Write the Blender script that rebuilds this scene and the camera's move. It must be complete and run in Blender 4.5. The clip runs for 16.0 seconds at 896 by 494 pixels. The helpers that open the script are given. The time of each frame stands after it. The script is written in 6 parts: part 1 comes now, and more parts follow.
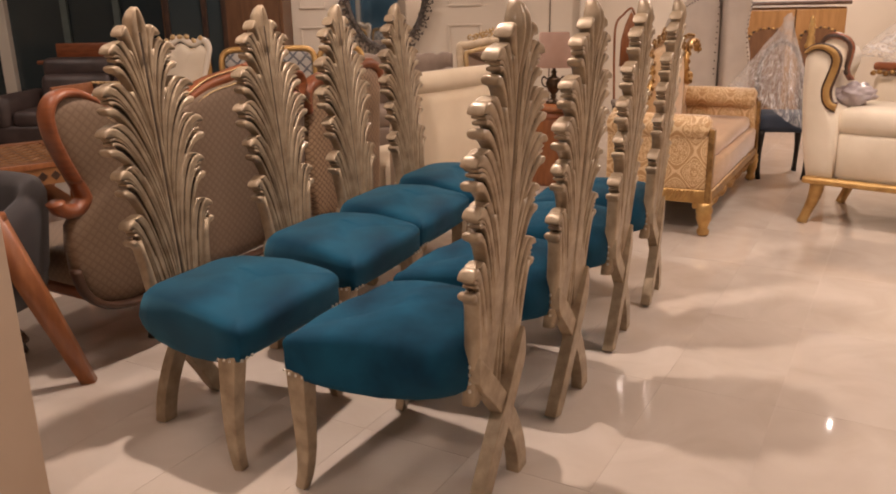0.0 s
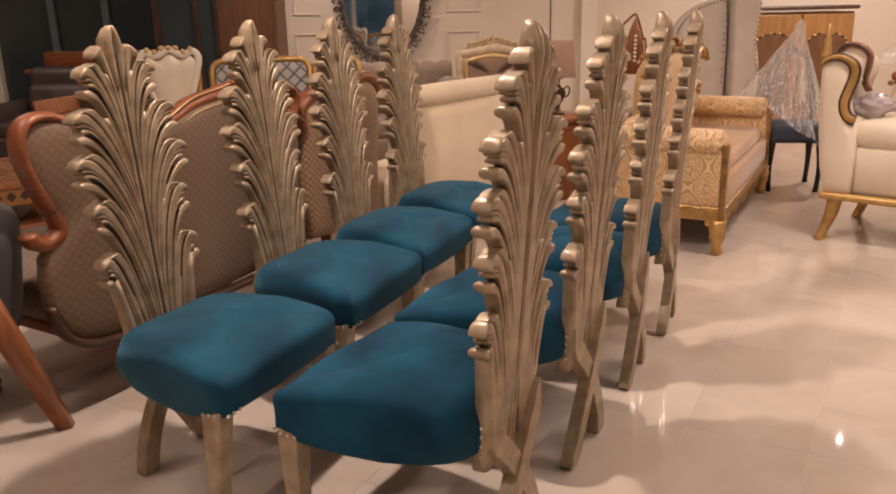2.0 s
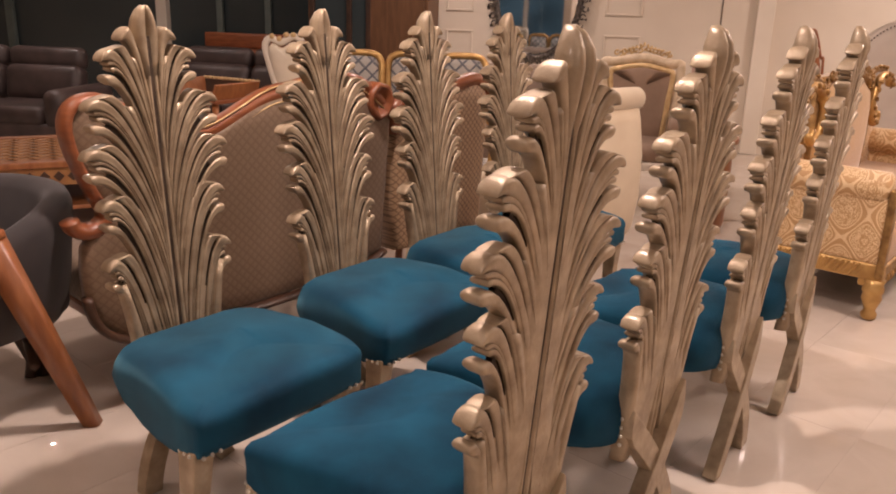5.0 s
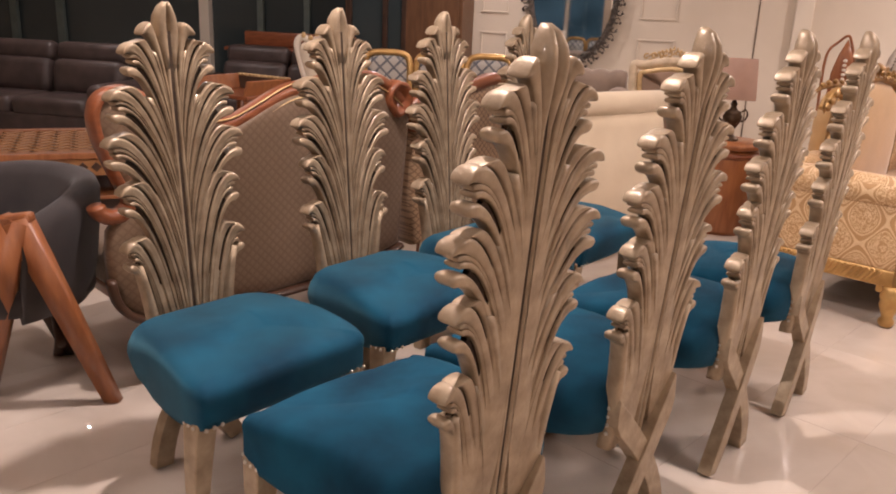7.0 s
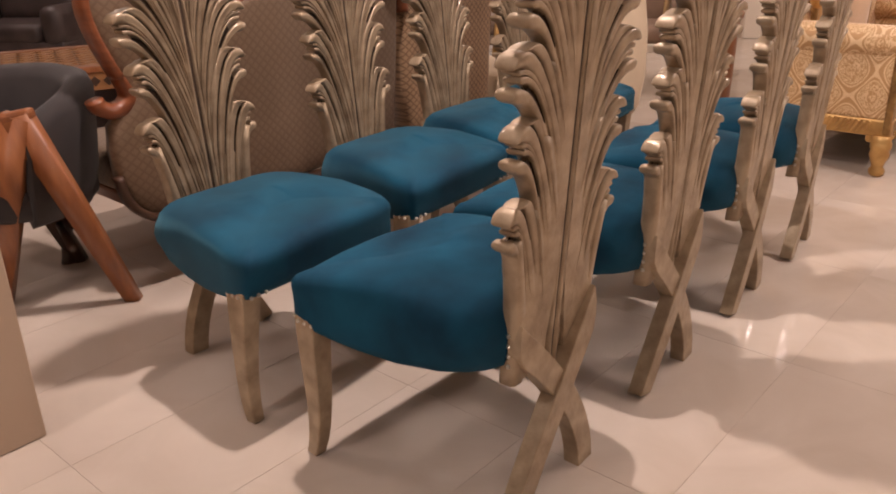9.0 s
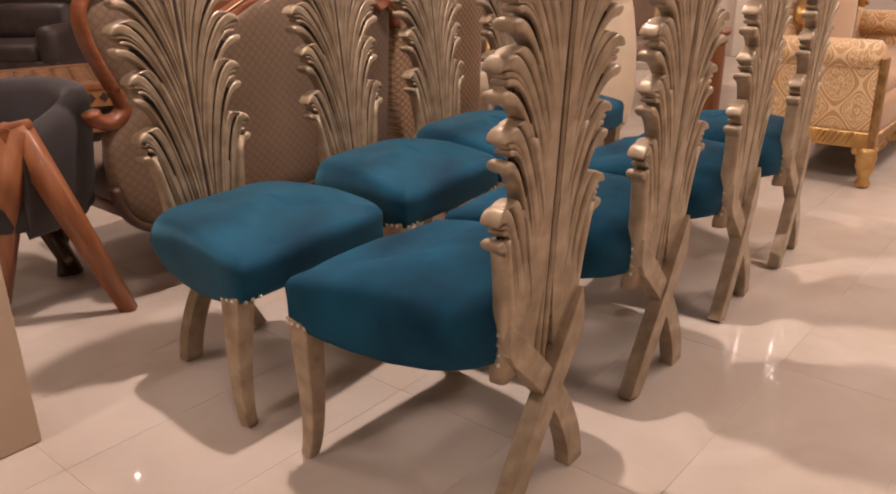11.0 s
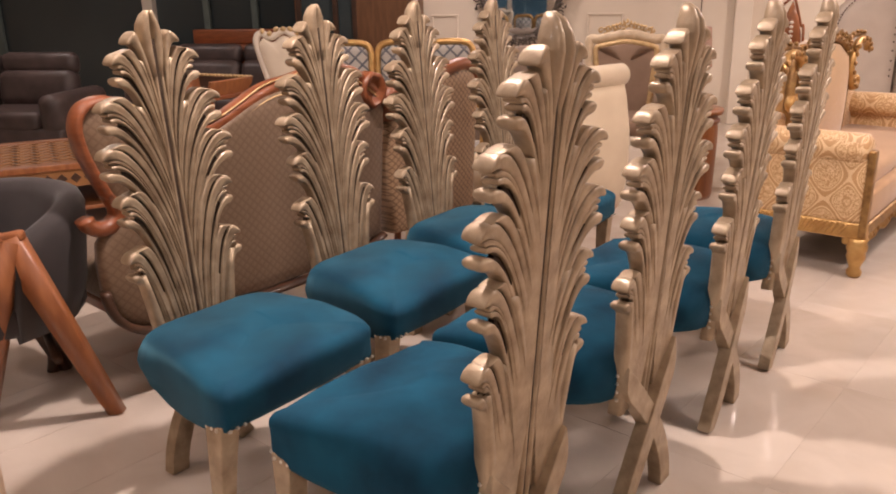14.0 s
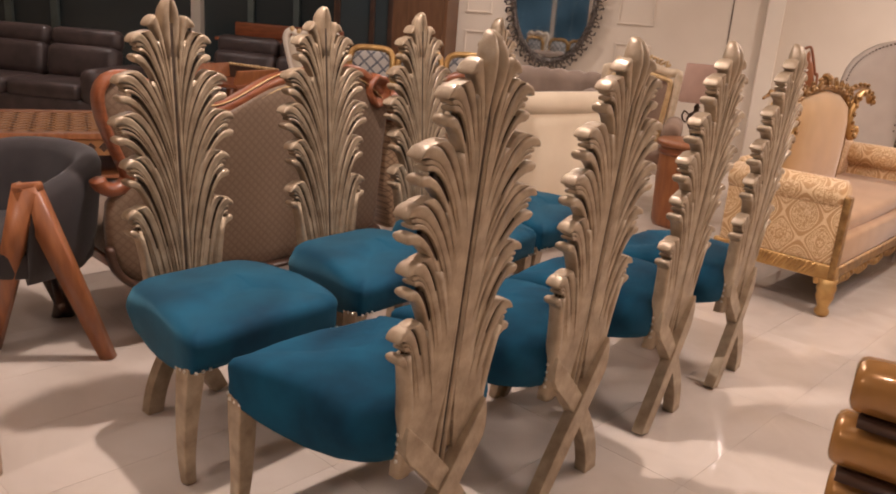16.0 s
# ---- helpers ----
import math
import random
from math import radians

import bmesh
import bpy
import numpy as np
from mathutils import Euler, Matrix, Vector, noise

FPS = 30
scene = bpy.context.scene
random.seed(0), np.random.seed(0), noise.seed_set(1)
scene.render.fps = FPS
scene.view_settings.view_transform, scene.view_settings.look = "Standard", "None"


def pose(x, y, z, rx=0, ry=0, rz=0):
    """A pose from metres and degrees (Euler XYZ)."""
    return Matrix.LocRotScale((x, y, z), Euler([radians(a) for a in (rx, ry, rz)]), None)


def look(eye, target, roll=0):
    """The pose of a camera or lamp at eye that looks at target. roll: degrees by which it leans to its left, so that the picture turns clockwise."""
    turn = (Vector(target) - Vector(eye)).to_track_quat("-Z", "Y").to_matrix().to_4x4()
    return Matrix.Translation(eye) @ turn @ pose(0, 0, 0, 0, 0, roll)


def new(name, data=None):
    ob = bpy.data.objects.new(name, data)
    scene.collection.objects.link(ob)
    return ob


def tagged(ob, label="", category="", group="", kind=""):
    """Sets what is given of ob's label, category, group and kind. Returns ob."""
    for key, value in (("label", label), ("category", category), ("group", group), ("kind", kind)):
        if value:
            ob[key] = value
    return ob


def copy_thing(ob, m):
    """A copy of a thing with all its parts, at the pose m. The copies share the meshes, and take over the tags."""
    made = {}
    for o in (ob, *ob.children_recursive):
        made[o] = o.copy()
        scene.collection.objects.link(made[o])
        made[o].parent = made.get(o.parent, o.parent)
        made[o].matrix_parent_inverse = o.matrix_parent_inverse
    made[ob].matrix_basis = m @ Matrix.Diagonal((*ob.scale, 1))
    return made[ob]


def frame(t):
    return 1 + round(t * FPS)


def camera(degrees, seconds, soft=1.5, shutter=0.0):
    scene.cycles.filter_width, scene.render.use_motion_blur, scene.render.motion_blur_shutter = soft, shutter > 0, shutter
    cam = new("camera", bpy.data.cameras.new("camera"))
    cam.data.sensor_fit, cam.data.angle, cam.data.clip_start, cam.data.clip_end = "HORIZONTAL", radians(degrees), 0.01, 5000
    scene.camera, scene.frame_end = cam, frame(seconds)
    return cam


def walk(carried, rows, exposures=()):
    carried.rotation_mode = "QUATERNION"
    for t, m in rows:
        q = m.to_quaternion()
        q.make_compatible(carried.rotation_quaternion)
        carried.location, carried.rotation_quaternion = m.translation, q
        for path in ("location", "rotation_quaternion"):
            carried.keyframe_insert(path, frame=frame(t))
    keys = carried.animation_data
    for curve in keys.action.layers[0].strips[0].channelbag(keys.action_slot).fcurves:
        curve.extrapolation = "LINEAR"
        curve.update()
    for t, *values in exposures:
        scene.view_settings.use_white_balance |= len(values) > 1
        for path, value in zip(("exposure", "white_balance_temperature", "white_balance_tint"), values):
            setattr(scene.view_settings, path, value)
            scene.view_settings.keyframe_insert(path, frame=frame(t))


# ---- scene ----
cam = camera(58.1, 16.0, 1.9)
PATH = [
    (0, (0.12, 0.125, 1.376), (0.06, 2.039, 0.801), -1.1),
    (0.5, (0.124, 0.137, 1.396), (0.066, 2.053, 0.826), -1.3),
    (1, (0.124, 0.165, 1.402), (0.065, 2.081, 0.831), -1.4),
    (1.5, (0.118, 0.245, 1.405), (0.066, 2.16, 0.831), -1.3),
    (2, (0.087, 0.369, 1.419), (0.035, 2.284, 0.848), -1.3),
    (2.5, (0.075, 0.491, 1.408), (0.026, 2.406, 0.834), -1.3),
    (3, (0.182, 0.649, 1.412), (-0.021, 2.553, 0.835), -0.8),
    (3.5, (0.279, 0.724, 1.422), (0.033, 2.621, 0.84), -0.6),
    (4, (0.284, 0.765, 1.423), (0.035, 2.663, 0.843), -0.5),
    (4.5, (0.304, 0.804, 1.42), (-0.032, 2.688, 0.841), -0.4),
    (4.7, (0.324, 0.812, 1.414), (-0.077, 2.685, 0.838), 1.1),
    (7, (0.483, 0.755, 1.409), (-0.048, 2.597, 0.837), 2.5),
    (7.5, (0.408, 0.744, 1.362), (-0.104, 2.581, 0.76), 0.9),
    (8, (0.343, 0.702, 1.322), (-0.116, 2.533, 0.662), -1.0),
    (8.5, (0.324, 0.679, 1.297), (-0.114, 2.506, 0.61), -1.2),
    (9, (0.331, 0.656, 1.243), (-0.098, 2.457, 0.485), -1.3),
    (11.5, (0.351, 0.59, 1.201), (-0.066, 2.418, 0.504), -1.4),
    (12, (0.352, 0.572, 1.173), (-0.065, 2.402, 0.482), -1.4),
    (12.5, (0.341, 0.595, 1.223), (-0.073, 2.424, 0.527), -1.3),
    (13, (0.347, 0.643, 1.317), (-0.07, 2.475, 0.629), -1.4),
    (13.5, (0.365, 0.662, 1.372), (-0.057, 2.5, 0.705), -1.4),
    (14, (0.377, 0.677, 1.429), (-0.048, 2.534, 0.82), -1.0),
    (14.5, (0.444, 0.657, 1.426), (0.001, 2.536, 0.903), 5.7),
    (15, (0.595, 0.61, 1.452), (0.099, 2.477, 0.934), 7.0),
    (15.5, (0.617, 0.508, 1.459), (0.124, 2.37, 0.922), 5.2),
    (16, (0.63, 0.474, 1.435), (0.138, 2.325, 0.858), 4.5),
]
walk(cam, [(t, look(eye, target, roll)) for t, eye, target, roll in PATH], [(0.0, -0.10, 6450, 11), (2.0, -0.10, 6550, 13), (3.0, -0.13, 6450, 15), (4.0, 0.02, 6400, 15), (4.5, 0.05, 6400, 16), (7.0, 0.17, 5950, 12), (8.5, 0.08, 6000, 12), (9.0, -0.02, 6200, 14), (12.0, 0.08, 6300, 14), (14.0, 0.26, 6150, 13), (14.5, 0.22, 6000, 13), (15.0, 0.19, 5800, 10), (16.0, 0.06, 6050, 11)])

# ---- light ----
world = bpy.data.worlds.new("night")
scene.world = world
world.use_nodes = True
world.node_tree.nodes["Background"].inputs[0].default_value = (0.02, 0.03, 0.045, 1)
world.node_tree.nodes["Background"].inputs[1].default_value = 0.25
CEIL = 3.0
# x, y, watts, width: four follow glints and shadows, the rest are unseen fill
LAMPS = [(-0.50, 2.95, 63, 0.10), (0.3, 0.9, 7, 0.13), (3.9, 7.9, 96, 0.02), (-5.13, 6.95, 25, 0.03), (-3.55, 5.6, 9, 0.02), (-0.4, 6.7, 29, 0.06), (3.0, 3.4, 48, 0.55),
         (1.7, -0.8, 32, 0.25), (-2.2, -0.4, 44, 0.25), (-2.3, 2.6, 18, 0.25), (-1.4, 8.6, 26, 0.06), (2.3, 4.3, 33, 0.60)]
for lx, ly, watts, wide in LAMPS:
    lamp = bpy.data.lights.new("ceiling_or_fill_lamp", "AREA")
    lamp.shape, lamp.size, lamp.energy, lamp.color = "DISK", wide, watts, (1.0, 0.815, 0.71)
    ob = new("ceiling_or_fill_lamp", lamp)
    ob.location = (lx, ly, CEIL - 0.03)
scene.view_settings.exposure = 0.0


# ---- materials ----
def material(name):
    m = bpy.data.materials.new(name)
    m.use_nodes = True
    return m, m.node_tree, m.node_tree.nodes["Principled BSDF"]


def mixed(name, c1, c2, scale=6.0, rough=0.5, metal=0.0, bump=0.15, fine=120.0, detail=4.0, stretch=(1, 1, 1), rough2=None, sheen=0.0, coat=0.0, spec=0.5):
    """Two colours mixed by a broad noise, with a fine noise as relief and roughness wear."""
    m, tree, b = material(name)
    n, l = tree.nodes, tree.links
    co = n.new("ShaderNodeTexCoord")
    mp = n.new("ShaderNodeMapping")
    mp.inputs["Scale"].default_value = stretch
    l.new(co.outputs["Object"], mp.inputs[0])
    a = n.new("ShaderNodeTexNoise")
    a.inputs["Scale"].default_value, a.inputs["Detail"].default_value = scale, detail
    l.new(mp.outputs[0], a.inputs["Vector"])
    ramp = n.new("ShaderNodeValToRGB")
    ramp.color_ramp.elements[0].position, ramp.color_ramp.elements[1].position = 0.32, 0.68
    ramp.color_ramp.elements[0].color, ramp.color_ramp.elements[1].color = (*c1, 1), (*c2, 1)
    l.new(a.outputs[0], ramp.inputs[0])
    l.new(ramp.outputs[0], b.inputs["Base Color"])
    f = n.new("ShaderNodeTexNoise")
    f.inputs["Scale"].default_value, f.inputs["Detail"].default_value = fine, 3
    l.new(mp.outputs[0], f.inputs["Vector"])
    bp = n.new("ShaderNodeBump")
    bp.inputs["Strength"].default_value, bp.inputs["Distance"].default_value = bump, 0.004
    l.new(f.outputs[0], bp.inputs["Height"])
    l.new(bp.outputs[0], b.inputs["Normal"])
    mr = n.new("ShaderNodeMapRange")
    mr.inputs["To Min"].default_value, mr.inputs["To Max"].default_value = rough, rough2 if rough2 is not None else min(1, rough + 0.15)
    l.new(a.outputs[0], mr.inputs[0])
    l.new(mr.outputs[0], b.inputs["Roughness"])
    b.inputs["Metallic"].default_value = metal
    b.inputs["Sheen Weight"].default_value = sheen
    b.inputs["Coat Weight"].default_value = coat
    b.inputs["Specular IOR Level"].default_value = spec
    return m


def patterned(name, ground, figure, scale, rough=0.7, kind="damask", metal=0.0, line_=0.22):
    """Woven cloth with a repeating figure: 'damask' ogees or 'lattice' diamonds."""
    m, tree, b = material(name)
    n, l = tree.nodes, tree.links
    co = n.new("ShaderNodeTexCoord")
    sep = n.new("ShaderNodeSeparateXYZ")
    l.new(co.outputs["UV"], sep.inputs[0])

    def op(kind_, a, bb=None):
        o = n.new("ShaderNodeMath")
        o.operation = kind_
        for i, v in enumerate((a, bb)):
            if v is None:
                continue
            if isinstance(v, (int, float)):
                o.inputs[i].default_value = v
            else:
                l.new(v, o.inputs[i])
        return o.outputs[0]
    x, y = sep.outputs[0], sep.outputs[1]
    tau = 2 * math.pi
    if kind == "lattice":
        p = op("ABSOLUTE", op("SINE", op("MULTIPLY", op("ADD", x, y), math.pi * scale)))
        q = op("ABSOLUTE", op("SINE", op("MULTIPLY", op("SUBTRACT", x, y), math.pi * scale)))
        v = op("MINIMUM", p, q)
        fig = op("LESS_THAN", v, line_)
    else:
        cx = op("COSINE", op("MULTIPLY", x, tau * scale))
        cy = op("COSINE", op("MULTIPLY", y, tau * scale * 0.82))
        s1 = op("ABSOLUTE", op("ADD", cx, op("ADD", cy, op("MULTIPLY", op("MULTIPLY", cx, cy), 0.25))))
        flower = n.new("ShaderNodeTexNoise")
        flower.inputs["Scale"].default_value, flower.inputs["Detail"].default_value, flower.inputs["Distortion"].default_value = 75, 2, 1.6
        l.new(co.outputs["UV"], flower.inputs["Vector"])
        fleck = op("GREATER_THAN", flower.outputs[0], 0.49)
        fill = op("MULTIPLY", fleck, op("LESS_THAN", op("ABSOLUTE", op("ADD", s1, -1.20)), 0.38))
        line = op("LESS_THAN", op("ABSOLUTE", op("ADD", s1, -0.34)), 0.12)
        inner = op("LESS_THAN", op("ABSOLUTE", op("ADD", s1, -0.72)), 0.06)
        heart = op("MULTIPLY", op("GREATER_THAN", s1, 1.66), fleck)
        fig = op("MAXIMUM", op("MAXIMUM", line, inner), op("MAXIMUM", fill, heart))
        v = fig
    nz = n.new("ShaderNodeTexNoise")
    nz.inputs["Scale"].default_value = 45
    l.new(co.outputs["Object"], nz.inputs["Vector"])
    soft = op("MULTIPLY", fig, op("ADD", op("MULTIPLY", nz.outputs[0], 0.7), 0.45))
    mix = n.new("ShaderNodeMix")
    mix.data_type = "RGBA"
    mix.inputs["A"].default_value, mix.inputs["B"].default_value = (*ground, 1), (*figure, 1)
    l.new(soft, mix.inputs["Factor"])
    l.new(mix.outputs["Result"], b.inputs["Base Color"])
    bp = n.new("ShaderNodeBump")
    bp.inputs["Strength"].default_value, bp.inputs["Distance"].default_value = 0.15, 0.003
    l.new(v, bp.inputs["Height"])
    l.new(bp.outputs[0], b.inputs["Normal"])
    b.inputs["Roughness"].default_value, b.inputs["Metallic"].default_value = rough, metal
    b.inputs["Sheen Weight"].default_value = 0.15
    return m


def glassy(name, tint, rough=0.02):
    m, tree, b = material(name)
    b.inputs["Base Color"].default_value, b.inputs["Roughness"].default_value = (*tint, 1), rough
    b.inputs["Transmission Weight"].default_value = 1.0
    return m


SILVER = mixed("champagne_silver_paint", (0.275, 0.198, 0.124), (0.450, 0.346, 0.230), 18, 0.36, 0.30, 0.50, 60, rough2=0.54, spec=0.5, coat=0.34)
SILVER.node_tree.nodes["Principled BSDF"].inputs["Coat Roughness"].default_value = 0.12
SLITBROWN = mixed("dark_slit_brown", (0.034, 0.019, 0.010), (0.076, 0.046, 0.026), 14, 0.55, 0.2, 0.2, 160)
VELVET = mixed("teal_velvet", (0.0022, 0.031, 0.063), (0.0085, 0.084, 0.150), 5.2, 0.72, 0, 0.35, 420, detail=6.0, sheen=0.18, rough2=0.9, spec=0.2)
VELVET.node_tree.nodes["Principled BSDF"].inputs["Sheen Tint"].default_value = (0.25, 0.62, 0.80, 1)
VELVET.node_tree.nodes["Principled BSDF"].inputs["Sheen Roughness"].default_value = 0.38


def lay_nap(m, lean):
    """Tilts the shading normal of a pile cloth along an axis of the thing itself."""
    n, l = m.node_tree.nodes, m.node_tree.links
    b = n["Principled BSDF"]
    bump = b.inputs["Normal"].links[0].from_socket
    vt = n.new("ShaderNodeVectorTransform")
    vt.vector_type, vt.convert_from, vt.convert_to = "VECTOR", "OBJECT", "WORLD"
    vt.inputs[0].default_value = lean
    add = n.new("ShaderNodeVectorMath")
    add.operation = "ADD"
    l.new(bump, add.inputs[0])
    l.new(vt.outputs[0], add.inputs[1])
    nm = n.new("ShaderNodeVectorMath")
    nm.operation = "NORMALIZE"
    l.new(add.outputs[0], nm.inputs[0])
    l.new(nm.outputs[0], b.inputs["Normal"])


lay_nap(VELVET, (0, -0.48, 0))
STUD = mixed("steel_stud", (0.6, 0.57, 0.5), (0.75, 0.7, 0.62), 30, 0.22, 0.9, 0.0)
WALNUT = mixed("red_brown_wood", (0.185, 0.054, 0.020), (0.285, 0.090, 0.033), 7, 0.28, 0, 0.10, 90, stretch=(1, 1, 6), coat=0.4)
ORANGEWOOD = mixed("orange_brown_wood", (0.25, 0.085, 0.028), (0.36, 0.135, 0.045), 6, 0.32, 0, 0.10, 80, stretch=(6, 6, 1), coat=0.3)
TUBWOOD = mixed("chestnut_wood", (0.235, 0.078, 0.026), (0.34, 0.122, 0.041), 6, 0.34, 0, 0.10, 80, stretch=(6, 6, 1), coat=0.3)
FRETWOOD = mixed("tan_fretwork_wood", (0.28, 0.12, 0.04), (0.38, 0.18, 0.062), 9, 0.4, 0, 0.15, 80, coat=0.2)
DARKWOOD = mixed("dark_wood", (0.035, 0.017, 0.010), (0.075, 0.034, 0.018), 8, 0.35, 0, 0.1, 80, coat=0.2)
GOLD = mixed("antique_gold_leaf", (0.44, 0.25, 0.085), (0.66, 0.42, 0.16), 12, 0.30, 0.6, 0.3, 120)
PALEGILT = mixed("pale_gilt_paint", (0.50, 0.33, 0.15), (0.66, 0.47, 0.24), 20, 0.4, 0.25, 0.3, 110)
CREAMGILT = mixed("gilded_cream_paint", (0.52, 0.40, 0.26), (0.68, 0.55, 0.39), 22, 0.4, 0.1, 0.3, 90)
CABINETWOOD = mixed("dark_chestnut_wood", (0.115, 0.052, 0.022), (0.165, 0.078, 0.034), 5, 0.36, 0, 0.1, 80, stretch=(5, 5, 1))
BRONZE = mixed("dark_bronze", (0.05, 0.03, 0.018), (0.11, 0.07, 0.042), 30, 0.3, 0.7, 0.3, 90)
ANTIQUE = mixed("dark_antique_gold", (0.20, 0.105, 0.038), (0.44, 0.26, 0.095), 22, 0.34, 0.6, 0.4, 110)
GREYCLOTH = mixed("charcoal_velvet", (0.022, 0.017, 0.017), (0.042, 0.034, 0.033), 6, 0.8, 0, 0.3, 300, sheen=0.12)
TAUPE = patterned("taupe_lattice_velvet", (0.200, 0.130, 0.079), (0.156, 0.096, 0.056), 27, 0.58, "lattice", line_=0.40)
LATTICE = patterned("gold_lattice_velvet", (0.370, 0.232, 0.130), (0.150, 0.084, 0.045), 30, 0.55, "lattice", line_=0.34)
BEIGE = mixed("beige_column_paint", (0.50, 0.375, 0.27), (0.56, 0.43, 0.32), 2.5, 0.6, 0, 0.06, 60)
CREAM = mixed("cream_cloth", (0.70, 0.60, 0.46), (0.79, 0.69, 0.55), 5, 0.8, 0, 0.25, 300, sheen=0.2)
TAUPECLOTH = mixed("grey_taupe_cloth", (0.205, 0.145, 0.106), (0.265, 0.195, 0.148), 6, 0.8, 0, 0.25, 300, sheen=0.12)
WHITECLOTH = mixed("white_leatherette", (0.58, 0.50, 0.43), (0.66, 0.58, 0.50), 5, 0.45, 0, 0.1, 200)
DAMASK = patterned("gold_damask", (0.50, 0.29, 0.125), (0.78, 0.58, 0.34), 4.7, 0.55)
# the sofa back's velvet, with the light on its pile put into the colour
LITCLOTH = mixed("lit_gold_velvet", (0.46, 0.265, 0.098), (0.55, 0.33, 0.13), 5, 0.6, 0, 0.25, 260, sheen=0.4)
GOLDCLOTH = mixed("gold_brown_velvet", (0.42, 0.24, 0.11), (0.50, 0.30, 0.15), 5, 0.7, 0, 0.25, 260, sheen=0.4)
LEATHER = mixed("dark_brown_leather", (0.045, 0.031, 0.028), (0.078, 0.054, 0.049), 7, 0.36, 0, 0.4, 90)
CHECK = patterned("blue_white_check", (0.46, 0.43, 0.39), (0.06, 0.07, 0.10), 11, 0.7, "lattice", line_=0.34)
WALL = mixed("cream_wall_paint", (0.66, 0.57, 0.46), (0.72, 0.63, 0.52), 1.5, 0.55, 0, 0.06, 60)
CEILING = mixed("white_ceiling_paint", (0.76, 0.72, 0.66), (0.80, 0.76, 0.70), 1.2, 0.8, 0, 0.05, 60)
TRIM = mixed("white_gloss_paint", (0.72, 0.63, 0.52), (0.76, 0.68, 0.57), 3, 0.35, 0, 0.03, 60)
GROOVE = mixed("shadow_gap", (0.10, 0.07, 0.05), (0.14, 0.10, 0.07), 10, 0.7)
BLACK = mixed("dark_metal", (0.018, 0.015, 0.013), (0.035, 0.03, 0.026), 12, 0.35, 0.6, 0.1)
PEWTER = mixed("pewter_frame", (0.055, 0.045, 0.038), (0.19, 0.16, 0.135), 40, 0.35, 0.7, 0.5, 90)
BROWNCLOTH = mixed("warm_taupe_cloth", (0.25, 0.165, 0.112), (0.32, 0.215, 0.15), 6, 0.75, 0, 0.25, 300, sheen=0.08)
ROLLCLOTH = mixed("warm_cream_cloth", (0.66, 0.53, 0.37), (0.74, 0.61, 0.44), 4, 0.8, 0, 0.25, 300, sheen=0.15)
SHADE = mixed("pink_lampshade", (0.34, 0.205, 0.15), (0.42, 0.265, 0.20), 6, 0.8, 0, 0.2, 200)
GLASS = mixed("night_glass", (0.038, 0.050, 0.053), (0.052, 0.064, 0.066), 0.8, 0.05, 0, 0.0, spec=0.6)
MIRROR, _t, _b = material("mirror_glass")
_b.inputs["Base Color"].default_value, _b.inputs["Metallic"].default_value, _b.inputs["Roughness"].default_value = (0.72, 0.76, 0.78, 1), 1.0, 0.03


def plastic_film():
    m, tree, b = material("clear_plastic_film")
    n, l = tree.nodes, tree.links
    b.inputs["Base Color"].default_value, b.inputs["Roughness"].default_value = (0.85, 0.82, 0.8, 1), 0.18
    # opaque streaks paint the glints on creases, out from the gathered point at the origin
    co = n.new("ShaderNodeTexCoord")
    flat, unit, fall, both = (n.new("ShaderNodeVectorMath") for _ in range(4))
    flat.operation, unit.operation, fall.operation, both.operation = "MULTIPLY", "NORMALIZE", "MULTIPLY", "ADD"
    flat.inputs[1].default_value, fall.inputs[1].default_value = (1, 1, 0), (0.25, 0.25, 0.55)
    l.new(co.outputs["Object"], flat.inputs[0])
    l.new(flat.outputs[0], unit.inputs[0])
    l.new(co.outputs["Object"], fall.inputs[0])
    l.new(unit.outputs[0], both.inputs[0])
    l.new(fall.outputs[0], both.inputs[1])
    nz = n.new("ShaderNodeTexNoise")
    nz.inputs["Scale"].default_value, nz.inputs["Detail"].default_value = 6.5, 4
    l.new(both.outputs[0], nz.inputs["Vector"])
    ridge = n.new("ShaderNodeMath")
    ridge.operation = "PINGPONG"
    ridge.inputs[1].default_value = 0.055
    l.new(nz.outputs[0], ridge.inputs[0])
    ramp = n.new("ShaderNodeMapRange")
    ramp.inputs["From Min"].default_value, ramp.inputs["From Max"].default_value = 0.0, 0.016
    ramp.inputs["To Min"].default_value, ramp.inputs["To Max"].default_value = 0.70, 0.20
    l.new(ridge.outputs[0], ramp.inputs[0])
    l.new(ramp.outputs[0], b.inputs["Alpha"])
    bp = n.new("ShaderNodeBump")
    bp.inputs["Strength"].default_value, bp.inputs["Distance"].default_value = 0.35, 0.02
    l.new(nz.outputs[0], bp.inputs["Height"])
    l.new(bp.outputs[0], b.inputs["Normal"])
    return m


PLASTIC = plastic_film()


